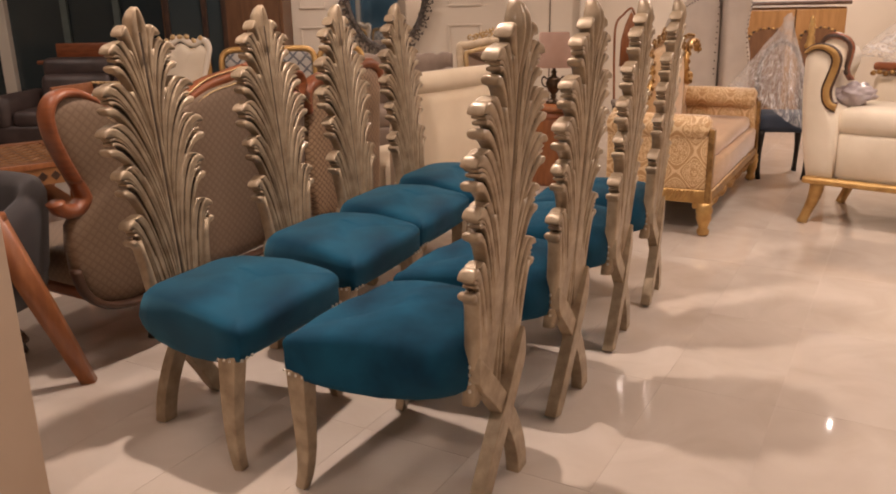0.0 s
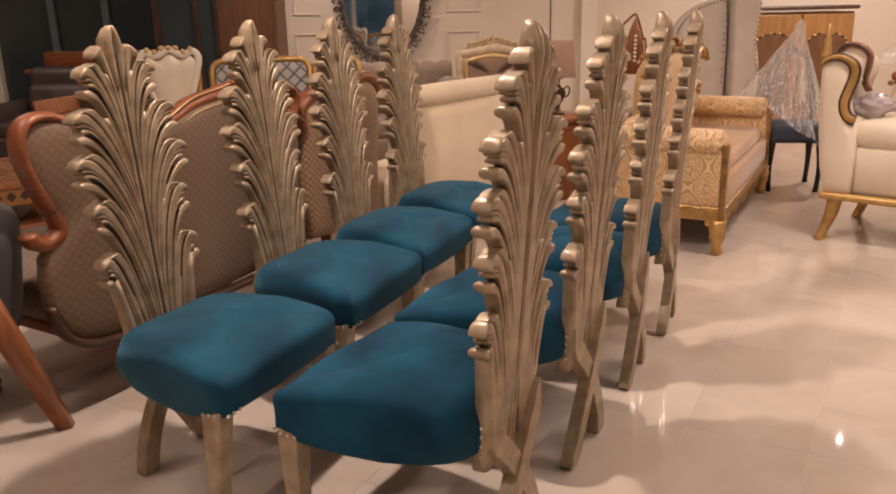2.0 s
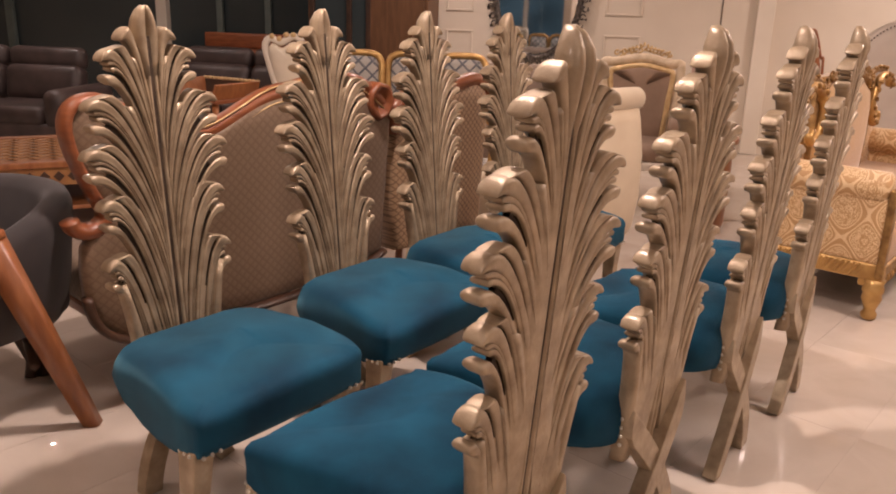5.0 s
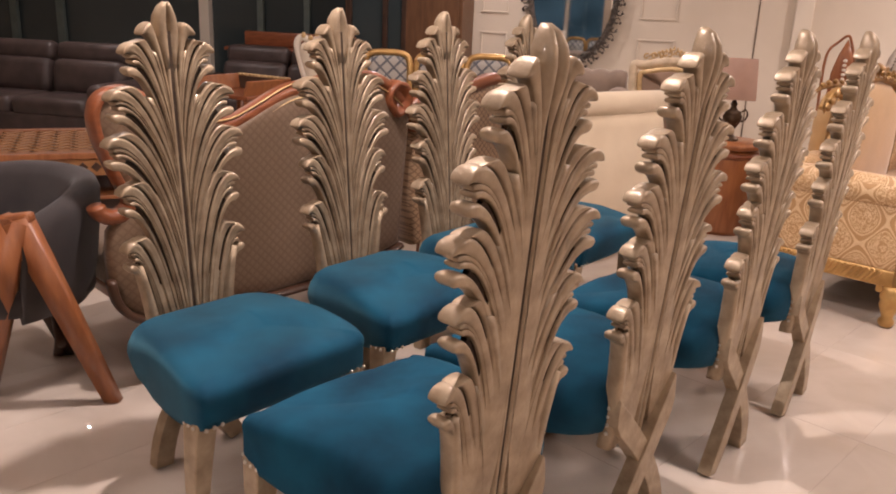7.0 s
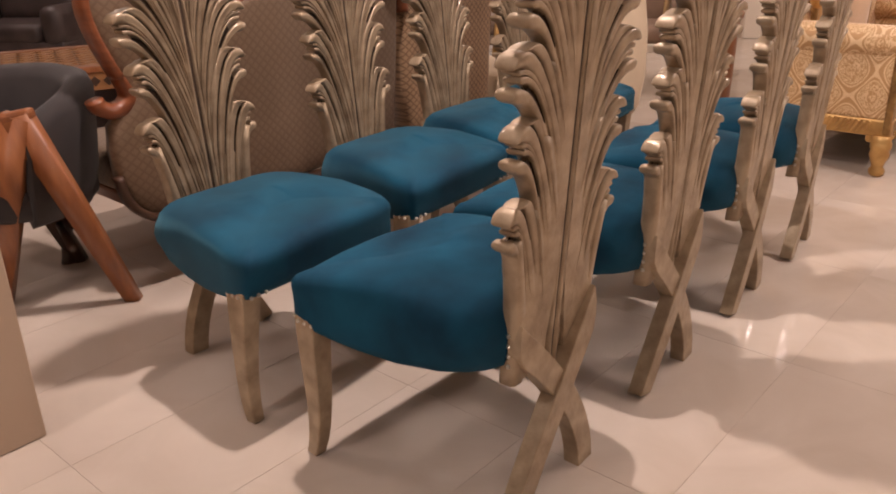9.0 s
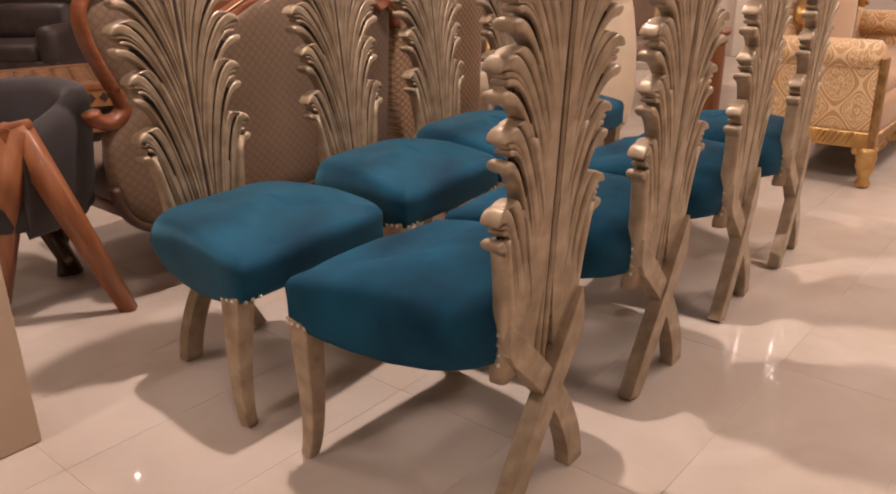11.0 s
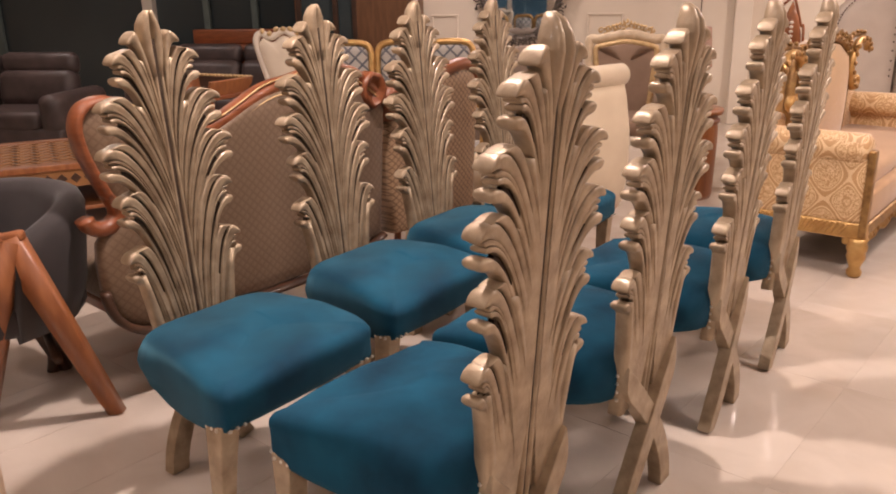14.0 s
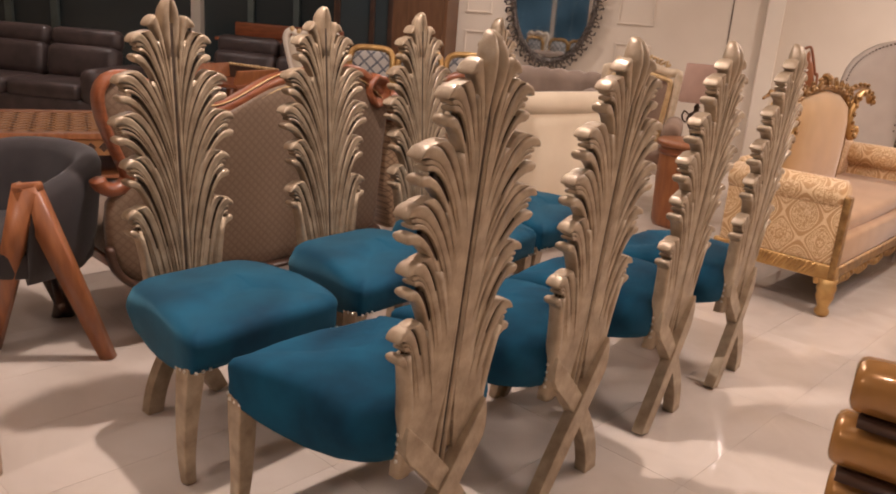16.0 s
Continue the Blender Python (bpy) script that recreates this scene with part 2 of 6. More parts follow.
def floor_material():
    m, tree, b = material("polished_cream_tile")
    n, l = tree.nodes, tree.links
    co = n.new("ShaderNodeTexCoord")
    info = n.new("ShaderNodeObjectInfo")
    add = n.new("ShaderNodeVectorMath")
    add.operation = "ADD"
    geo = n.new("ShaderNodeNewGeometry")
    l.new(geo.outputs["Position"], add.inputs[0])
    cmb = n.new("ShaderNodeCombineXYZ")
    sc = n.new("ShaderNodeMath")
    sc.operation = "MULTIPLY"
    sc.inputs[1].default_value = 40
    l.new(info.outputs["Random"], sc.inputs[0])
    l.new(sc.outputs[0], cmb.inputs[2])
    l.new(cmb.outputs[0], add.inputs[1])
    a = n.new("ShaderNodeTexNoise")
    a.inputs["Scale"].default_value, a.inputs["Detail"].default_value, a.inputs["Distortion"].default_value = 3.2, 6, 1.2
    l.new(add.outputs[0], a.inputs["Vector"])
    ramp = n.new("ShaderNodeValToRGB")
    ramp.color_ramp.elements[0].position, ramp.color_ramp.elements[1].position = 0.3, 0.72
    ramp.color_ramp.elements[0].color, ramp.color_ramp.elements[1].color = (0.525, 0.440, 0.364, 1), (0.600, 0.515, 0.440, 1)
    l.new(a.outputs[0], ramp.inputs[0])
    l.new(ramp.outputs[0], b.inputs["Base Color"])
    mr = n.new("ShaderNodeMapRange")
    mr.inputs["To Min"].default_value, mr.inputs["To Max"].default_value = 0.008, 0.024
    l.new(a.outputs[0], mr.inputs[0])
    l.new(mr.outputs[0], b.inputs["Roughness"])
    b.inputs["Specular IOR Level"].default_value = 0.32
    return m


TILE = floor_material()
GROUT = mixed("cream_grout", (0.52, 0.43, 0.355), (0.60, 0.51, 0.43), 20, 0.5)


# ---- mesh helpers ----
def finish(bm, smooth=True):
    bmesh.ops.recalc_face_normals(bm, faces=bm.faces)
    for f in bm.faces:
        f.smooth = smooth
    return bm


def part(name, bm, mat, parent=None, label="", smooth=True):
    """Links a bmesh as one mesh object under a thing or a part."""
    finish(bm, smooth)
    me = bpy.data.meshes.new(name)
    bm.to_mesh(me)
    bm.free()
    me.materials.append(mat)
    ob = new(name, me)
    if parent is not None:
        ob.parent = parent
    if label:
        ob["label"] = label
    return ob


def thing(name, m, label, category, group="", kind=""):
    ob = new(name)
    ob.matrix_basis = m
    return tagged(ob, label, category, group, kind)


def box(bm, size, at=(0, 0, 0), rot=None, bevel=0.0, seg=2):
    """A box with rounded edges into bm; size and centre in metres."""
    t = bmesh.new()
    bmesh.ops.create_cube(t, size=1.0)
    bmesh.ops.scale(t, vec=size, verts=t.verts)
    if bevel:
        bmesh.ops.bevel(t, geom=t.edges[:], offset=min(bevel, min(size) * 0.45), segments=seg, affect="EDGES", profile=0.5)
    if rot is not None:
        bmesh.ops.rotate(t, cent=(0, 0, 0), matrix=Euler([radians(a) for a in rot]).to_matrix(), verts=t.verts)
    bmesh.ops.translate(t, vec=at, verts=t.verts)
    merge(bm, t)


def merge(bm, t):
    me = bpy.data.meshes.new("tmp")
    t.to_mesh(me)
    t.free()
    bm.from_mesh(me)
    bpy.data.meshes.remove(me)


def tube(bm, pts, ra, rb=None, across=None, n=8, caps=True, power=1.0):
    """Sweeps an ellipse along pts. ra, rb: half widths (number or per point) along 'across' and the other way."""
    pts = [Vector(p) for p in pts]
    k = len(pts)
    ra = [ra] * k if isinstance(ra, (int, float)) else ra
    rb = ra if rb is None else ([rb] * k if isinstance(rb, (int, float)) else rb)
    rings, side = [], None
    for i, p in enumerate(pts):
        d = (pts[min(i + 1, k - 1)] - pts[max(i - 1, 0)]).normalized()
        if across is not None:
            nrm = Vector(across)
            side = d.cross(nrm).normalized()
            nrm = nrm.normalized()
        else:
            ref = side if side is not None else (Vector((0, 0, 1)) if abs(d.z) < 0.9 else Vector((1, 0, 0)))
            side = (ref - d * ref.dot(d)).normalized()
            nrm = d.cross(side)
        ring = []
        for j in range(n):
            a = 2 * math.pi * (j + 0.5) / n
            c, s_ = math.cos(a), math.sin(a)
            c, s_ = math.copysign(abs(c) ** power, c), math.copysign(abs(s_) ** power, s_)
            ring.append(bm.verts.new(p + side * (c * ra[i]) + nrm * (s_ * rb[i])))
        rings.append(ring)
    for a, b in zip(rings, rings[1:]):
        for j in range(n):
            bm.faces.new((a[j], a[(j + 1) % n], b[(j + 1) % n], b[j]))
    if caps:
        bm.faces.new(rings[0][::-1])
        bm.faces.new(rings[-1])


def ball(bm, at, r, seg=10):
    t = bmesh.new()
    bmesh.ops.create_uvsphere(t, u_segments=seg, v_segments=max(6, seg - 2), radius=1.0)
    bmesh.ops.scale(t, vec=(r, r, r) if isinstance(r, (int, float)) else r, verts=t.verts)
    bmesh.ops.translate(t, vec=at, verts=t.verts)
    merge(bm, t)


def lathe(bm, rows, at=(0, 0, 0), n=20):
    """Turns rows of (radius, z) round the upright axis."""
    rings = []
    for r, z in rows:
        rings.append([bm.verts.new((at[0] + r * math.cos(2 * math.pi * j / n), at[1] + r * math.sin(2 * math.pi * j / n), at[2] + z)) for j in range(n)])
    for a, b in zip(rings, rings[1:]):
        for j in range(n):
            bm.faces.new((a[j], a[(j + 1) % n], b[(j + 1) % n], b[j]))
    bm.faces.new(rings[0][::-1])
    bm.faces.new(rings[-1])


def loft(bm, rings, close=True, cap=True):
    """Joins rings of equal length into a skin."""
    vs = [[bm.verts.new(p) for p in r] for r in rings]
    m = len(vs[0])
    for a, b in zip(vs, vs[1:]):
        for j in range(m if close else m - 1):
            bm.faces.new((a[j], a[(j + 1) % m], b[(j + 1) % m], b[j]))
    if cap and close:
        bm.faces.new(vs[0][::-1])
        bm.faces.new(vs[-1])


def bez(p0, p1, p2, p3, n):
    p0, p1, p2, p3 = Vector(p0), Vector(p1), Vector(p2), Vector(p3)
    return [p0 * (1 - t) ** 3 + p1 * 3 * t * (1 - t) ** 2 + p2 * 3 * t * t * (1 - t) + p3 * t ** 3 for t in (i / n for i in range(n + 1))]


def uv_planar(ob, ax, ay):
    """UVs in metres along two object axes."""
    me = ob.data
    lay = me.uv_layers.new(name="UVMap")
    for lp in me.loops:
        co = me.vertices[lp.vertex_index].co
        lay.data[lp.index].uv = (co.dot(Vector(ax)), co.dot(Vector(ay)))
    return ob


def uv_box(ob):
    """UVs in metres, from the side that each face looks to."""
    me = ob.data
    lay = me.uv_layers.new(name="UVMap")
    for p in me.polygons:
        nrm = [abs(v) for v in p.normal]
        k = nrm.index(max(nrm))
        for li in p.loop_indices:
            co = me.vertices[me.loops[li].vertex_index].co
            lay.data[li].uv = ((co.y, co.z), (co.x, co.z), (co.x, co.y))[k]
    return ob


# ---- the room ----
X0, X1, Y0, Y1 = -9.5, 6.5, -3.5, 9.8


def slab(name, lo, hi, mat, label, category="wall", bevel=0.0):
    bm = bmesh.new()
    box(bm, [h - l for l, h in zip(lo, hi)], [(h + l) / 2 for l, h in zip(lo, hi)], None, bevel)
    ob = part(name, bm, mat, None, "", smooth=False)
    return tagged(ob, label, category, kind="structure")


slab("ceiling", (X0 - 0.2, Y0 - 0.2, CEIL), (X1 + 0.2, Y1 + 0.2, CEIL + 0.15), CEILING, "plain white painted showroom ceiling", "ceiling")
slab("wall_east", (X1, Y0 - 0.2, -0.1), (X1 + 0.2, Y1 + 0.2, CEIL), WALL, "plain cream painted showroom wall")
slab("wall_west", (X0 - 0.2, Y0 - 0.2, -0.1), (X0, Y1 + 0.2, CEIL), WALL, "plain cream painted showroom wall")
slab("wall_south_sill", (X0, Y0 - 0.2, -0.1), (X1, Y0, 0.75), WALL, "low cream wall below the shop front glass")
slab("wall_south_head", (X0, Y0 - 0.2, 2.75), (X1, Y0, CEIL), WALL, "cream wall above the shop front glass")
slab("wall_north", (-3.3, Y1, -0.1), (X1, Y1 + 0.2, CEIL), WALL, "cream panelled showroom wall behind the furniture")
slab("wall_north_sill", (X0, Y1, -0.1), (-3.3, Y1 + 0.2, 0.12), WALL, "low cream sill below the shop window")
slab("wall_north_head", (X0, Y1, 2.7), (-3.3, Y1 + 0.2, CEIL), WALL, "cream wall above the shop window")


# ---- leaf-backed dining chairs ----
# lobes of the leaf from the top: height and reach of the tip; where the lobes' edges leave the stem
TIERS = [(1.316, 0.088), (1.268, 0.152), (1.145, 0.208), (1.020, 0.228), (0.885, 0.203), (0.725, 0.208)]
ROOTS = [(0.012, 1.10), (0.013, 1.02), (0.014, 0.87), (0.015, 0.71), (0.017, 0.53), (0.044, 0.335), (0.122, 0.335)]
FOOT = 0.335


def recline(u, y, z):
    """From the flat of the leaf to the chair: the back leans away from the seat."""
    return Vector((u, 0.074 * (1.38 - z) / 0.98 - 0.012 + y, z))


def ease(a, b, t):
    """0 before a, 1 after b, smooth between."""
    t = min(1.0, max(0.0, (t - a) / (b - a)))
    return t * t * (3 - 2 * t)


# the ribs of a lobe from the stem outwards: shares of the root, inner and outer end of the tip
# (inwards from the reach, above the tip), length of the rounded end, swelling, arch, half depth
RIBS = [(0.00, 0.27, (0.070, 0.018), (0.042, 0.007), 0.010, 0.05, 0.020, 0.0215),
        (0.27, 0.52, (0.032, 0.010), (0.022, -0.020), 0.016, 0.09, 0.028, 0.0240),
        (0.52, 0.64, (0.030, -0.018), (0.036, -0.033), 0.006, 0.0, 0.022, 0.0205),
        (0.64, 0.75, (0.037, -0.033), (0.044, -0.050), 0.006, 0.0, 0.018, 0.0210),
        (0.75, 1.00, (0.026, -0.052), (0.034, -0.080), 0.014, 0.10, 0.010, 0.0235)]
KNOB = [(0.00, 1.00, (0.030, 0.014), (0.016, -0.016), 0.016, 0.15, 0.016, 0.0245)]


def rib_edge(i, q, end, arch, t):
    """Point on one edge of a rib of lobe i, from the stem (t 0) to the tip (t 1)."""
    zt, w = TIERS[i]
    eu, ez = w - end[0], zt + end[1]
    u0 = ROOTS[i][0] + (ROOTS[i + 1][0] - ROOTS[i][0]) * q
    z0 = ROOTS[i][1] + (ROOTS[i + 1][1] - ROOTS[i][1]) * q
    rise = ez - z0
    ps = ((u0, z0), (u0 + 0.07 * (eu - u0), z0 + 0.48 * rise), (u0 + 0.56 * (eu - u0), ez + arch), (eu, ez))
    ws = ((1 - t) ** 3, 3 * t * (1 - t) ** 2, 3 * t * t * (1 - t), t ** 3)
    return sum(p[0] * k for p, k in zip(ps, ws)), sum(p[1] * k for p, k in zip(ps, ws))


def lobe_mesh(side, i):
    """One lobe of the leaf: separate rounded ribs with rolled ends over a thin dark core that shows in the slits."""
    bm = bmesh.new()
    ribs = RIBS if i else KNOB
    last = len(ribs) - 1
    rows = [1 - (1 - k / 14) ** 1.35 for k in range(15)]
    ring_n = 26
    for k, (qa, qb, ea, eb, reach, swell, arch, depth) in enumerate(ribs):
        rings = []

        def station(pa, pb, t, narrow, thick):
            cu, cz = (pa[0] + pb[0]) / 2, (pa[1] + pb[1]) / 2
            hu, hz = (pb[0] - pa[0]) / 2, (pb[1] - pa[1]) / 2
            wide = math.hypot(hu, hz) + 1e-6
            tip = ease(0.62, 1.0, t)
            ring = []
            for j in range(ring_n):
                a = 2 * math.pi * (j + 0.5) / ring_n
                c, s_ = math.cos(a), math.sin(a)
                if s_ > 0:
                    # the front is slit far down to the stem
                    slit = 0.0007 + 0.0011 * ease(0.06, 0.34, t) + 0.0008 * math.exp(-((t - 0.72) / 0.16) ** 2)
                    inner, outer = slit if k else 0.0, slit if k < last else 0.0
                else:
                    # behind, teardrop slits near the tips run out into a smooth board
                    slit = 0.0023 * ease(0.30, 0.58, t)
                    inner = 0.0 if k in (0, 3) else slit
                    outer = 0.0 if k in (last, 2) else slit * (1.5 if k == 0 else 1.0)
                inner, outer = min(0.36, inner / wide), min(0.36, outer / wide)
                c = math.copysign(abs(c) ** (0.62 if s_ > 0 else 0.62 - 0.37 * (1 - ease(0.35, 0.6, t))), c)
                s_ = math.copysign(abs(s_) ** (0.80 - 0.25 * tip if s_ > 0 else 0.50 - 0.30 * (1 - ease(0.30, 0.65, t))), s_)
                if s_ > 0 and k in (0, 1, 4) and last:
                    # a fine flute along the middle of the broad ribs
                    s_ *= 1 - 0.24 * ease(0.12, 0.35, t) * (1 - ease(0.82, 0.97, t)) * math.exp(-(c / 0.22) ** 2)
                c = c * (1 - (inner + outer) / 2) + (inner - outer) / 2
                ring.append((cu + hu * c * narrow, s_ * depth * thick * (0.90 + 0.10 * tip) + 0.0004 * (i - 3), cz + hz * c * narrow))
            return ring

        for t in rows:
            pa, pb = rib_edge(i, qa, ea, arch, t), rib_edge(i, qb, eb, arch * 0.5, t)
            rings.append(station(pa, pb, t, 1 + swell * math.sin(math.pi * min(1.0, max(0.0, (t - 0.74) / 0.34))), 1 + 0.5 * swell * ease(0.8, 1, t)))
        pa, pb = rib_edge(i, qa, ea, arch, 1), rib_edge(i, qb, eb, arch * 0.5, 1)
        qa_, qb_ = rib_edge(i, qa, ea, arch, 0.95), rib_edge(i, qb, eb, arch * 0.5, 0.95)
        du, dz = pa[0] + pb[0] - qa_[0] - qb_[0], pa[1] + pb[1] - qa_[1] - qb_[1]
        ln = math.hypot(du, dz)
        du, dz = du / ln, dz / ln
        swollen = 1 + swell * math.sin(math.pi * 0.26 / 0.34)
        for e, h, th in ((0.35, 0.95, 1.0), (0.65, 0.80, 0.98), (0.87, 0.55, 0.93), (1.0, 0.24, 0.84)):
            off = (du * reach * e, dz * reach * e - (0.006 * e * e if k == 1 or not last else 0))
            rings.append(station((pa[0] + off[0], pa[1] + off[1]), (pb[0] + off[0], pb[1] + off[1]), 1.0, h * swollen, th * (1 + 0.5 * swell)))
        vs = [[bm.verts.new(recline(side * u, y, z)) for u, y, z in r] for r in rings]
        for r in range(len(vs) - 1):
            for j in range(ring_n):
                f = bm.faces.new((vs[r][j], vs[r][(j + 1) % ring_n], vs[r + 1][(j + 1) % ring_n], vs[r + 1][j]))
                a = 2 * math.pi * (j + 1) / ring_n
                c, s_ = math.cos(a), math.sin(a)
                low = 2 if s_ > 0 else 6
                # rib sides next to the slits take the dark brown
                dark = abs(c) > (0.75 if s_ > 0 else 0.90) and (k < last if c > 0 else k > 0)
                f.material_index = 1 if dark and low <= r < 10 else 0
        bm.faces.new(vs[0][::-1])
        bm.faces.new(vs[-1])
    if i:
        # plain web that closes the notch to the lobe above
        above, top_rib = (RIBS if i > 1 else KNOB)[-1], ribs[0]
        ends = rows[:9]
        lines = [(rib_edge(i - 1, 1.0, above[3], above[6] * 0.5, t * 0.92), rib_edge(i, 0.0, top_rib[2], top_rib[6], t)) for t in ends]
        loops = []
        for (pu, pz), (ru, rz) in lines:
            loops.append([(pu, 0.0175, pz), (ru, 0.0175, rz), (ru, -0.0224, rz), (pu, -0.0224, pz)])
        vs = [[bm.verts.new(recline(side * u, y, z)) for u, y, z in r] for r in loops]
        for r in range(len(vs) - 1):
            for j in range(4):
                bm.faces.new((vs[r][j], vs[r][(j + 1) % 4], vs[r + 1][(j + 1) % 4], vs[r + 1][j]))
        bm.faces.new(vs[-1])
        # smooth board behind, out of which the ribs rise
        vs = []
        for t in rows[:8]:
            y = -0.0228 + 0.0090 * ease(0.30, 0.56, t)
            line = [rib_edge(i, 0.0, ribs[0][2], ribs[0][6], t)] + [rib_edge(i, r[1], r[3], r[6] * 0.5, t) for r in ribs]
            vs.append([bm.verts.new(recline(side * u, y + 0.0001 * i, z)) for u, z in line])
        for r in range(len(vs) - 1):
            for c in range(len(vs[0]) - 1):
                bm.faces.new((vs[r][c], vs[r][c + 1], vs[r + 1][c + 1], vs[r + 1][c]))
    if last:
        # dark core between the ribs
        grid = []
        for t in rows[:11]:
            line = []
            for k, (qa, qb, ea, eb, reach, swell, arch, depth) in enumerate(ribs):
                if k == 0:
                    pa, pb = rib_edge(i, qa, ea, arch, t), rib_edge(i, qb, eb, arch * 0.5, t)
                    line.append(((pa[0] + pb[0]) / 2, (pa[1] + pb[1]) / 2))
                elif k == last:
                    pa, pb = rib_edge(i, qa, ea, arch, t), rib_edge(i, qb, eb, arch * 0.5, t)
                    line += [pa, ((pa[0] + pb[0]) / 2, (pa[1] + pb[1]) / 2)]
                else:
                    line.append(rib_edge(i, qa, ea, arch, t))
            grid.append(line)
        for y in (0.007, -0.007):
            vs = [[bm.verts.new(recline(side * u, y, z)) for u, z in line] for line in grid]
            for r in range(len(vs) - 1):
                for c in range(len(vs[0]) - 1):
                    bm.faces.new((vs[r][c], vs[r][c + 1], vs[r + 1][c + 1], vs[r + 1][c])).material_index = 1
    return bm


def stem_mesh():
    """The two halves of the stem and the plain stiles at its foot."""
    bm = bmesh.new()
    for side in (-1, 1):
        zs = [FOOT - 0.04 + (1.31 - FOOT + 0.04) * j / 20 for j in range(21)]
        tube(bm, [recline(side * (0.0118 - 0.002 * j / 20), 0.0, z) for j, z in enumerate(zs)], [0.0082 - 0.0018 * j / 20 for j in range(21)], [0.0245 - 0.004 * j / 20 for j in range(21)], across=(0, 1, -0.06), n=8, power=0.7)
        st = bez((side * 0.121, 0, FOOT - 0.01), (side * 0.121, 0, 0.45), (side * 0.125, 0, 0.52), (side * 0.158, 0, 0.665), 8)
        tube(bm, [recline(p.x, 0.0, p.z) for p in st], [0.021 - 0.0013 * j for j in range(9)], 0.0225, across=(0, 1, -0.06), n=8, power=0.5)
    return bm


def bud_mesh():
    """Leaf bud at the tip: two swelling halves that nod forward."""
    bm = bmesh.new()
    for side in (-1, 1):
        bud = [(0.009, 0.0, 1.20), (0.0125, -0.002, 1.245), (0.0165, -0.004, 1.285), (0.0175, -0.004, 1.318), (0.0150, -0.001, 1.348), (0.009, 0.006, 1.374), (0.004, 0.014, 1.387)]
        tube(bm, [recline(side * u, y, z) for u, y, z in bud], [0.0085, 0.0122, 0.0160, 0.0170, 0.0148, 0.0095, 0.0045], [0.020, 0.024, 0.028, 0.030, 0.027, 0.019, 0.009], across=(0, 1, -0.06), n=12, power=0.85)
    return bm


SEAT_BACK = 0.062


def seat_outline(front):
    """The seat seen from above, right half from the back round to the front."""
    half = [(0.0, 0.08), (0.0, 0.145), (0.03, 0.185), (0.09, 0.212), (0.2, 0.236), (0.4, 0.257), (0.6, 0.272), (0.74, 0.281), (0.85, 0.286), (0.92, 0.286), (0.965, 0.282), (0.99, 0.277), (1.0, 0.272), (1.004, 0.262), (1.012, 0.22), (1.022, 0.13), (1.026, 0.045)]
    right = [(w, SEAT_BACK + (front - SEAT_BACK) * q) for q, w in half]
    return right + [(-x, y) for x, y in reversed(right)]


def seat_mesh(front):
    """Stuffed seat: full and round at the back, boxed sides that end in a crease at the front corners, cloth drawn over the front."""
    bm = bmesh.new()
    round_ = [(0.62, 0.372), (0.93, 0.366), (0.972, 0.372), (0.992, 0.392), (1.0, 0.420), (0.999, 0.446), (0.985, 0.470), (0.955, 0.488), (0.90, 0.500), (0.80, 0.510), (0.65, 0.517), (0.45, 0.522), (0.2, 0.524)]
    boxed = [(0.62, 0.372), (0.95, 0.366), (0.982, 0.370), (0.992, 0.386), (0.990, 0.412), (0.992, 0.440), (0.997, 0.466), (0.990, 0.486), (0.955, 0.502), (0.86, 0.512), (0.68, 0.518), (0.45, 0.522), (0.2, 0.524)]
    mid = SEAT_BACK + 0.55 * (front - SEAT_BACK)
    rings = []
    for ra, rb in zip(round_, boxed):
        ring = []
        for x, y in seat_outline(front):
            q = min(1, max(0, (y - SEAT_BACK) / (front - SEAT_BACK)))
            b = ease(0.25, 0.65, q) if y <= front + 1e-6 else 0.35
            s_, z = ra[0] + (rb[0] - ra[0]) * b, ra[1] + (rb[1] - ra[1]) * b
            px, py = x * s_, mid + (y - mid) * s_
            sag = -0.020 * math.sin(math.pi * q) if z < 0.40 else 0.0
            crown = (0.012 * math.sin(math.pi * q) + 0.014 * max(0.0, 1 - q / 0.7)) * ease(0.46, 0.50, z)
            if z > 0.43:
                crown -= 0.022 * max(0, (q - 0.45) / 0.55) ** 1.6 * min(1, (z - 0.43) / 0.06) * (0.45 + 0.55 * min(1, abs(px) / 0.25))
            px += math.copysign(0.030, x) * math.exp(-((q - 0.12) / 0.16) ** 2) * max(0, math.sin(math.pi * (z - 0.375) / 0.15)) * s_
            wob = 0.004 * noise.noise((px * 9, py * 9, z * 7))
            ring.append((px + wob, py + wob, z + sag + crown + wob))
        rings.append(ring)
    loft(bm, rings)
    return bm


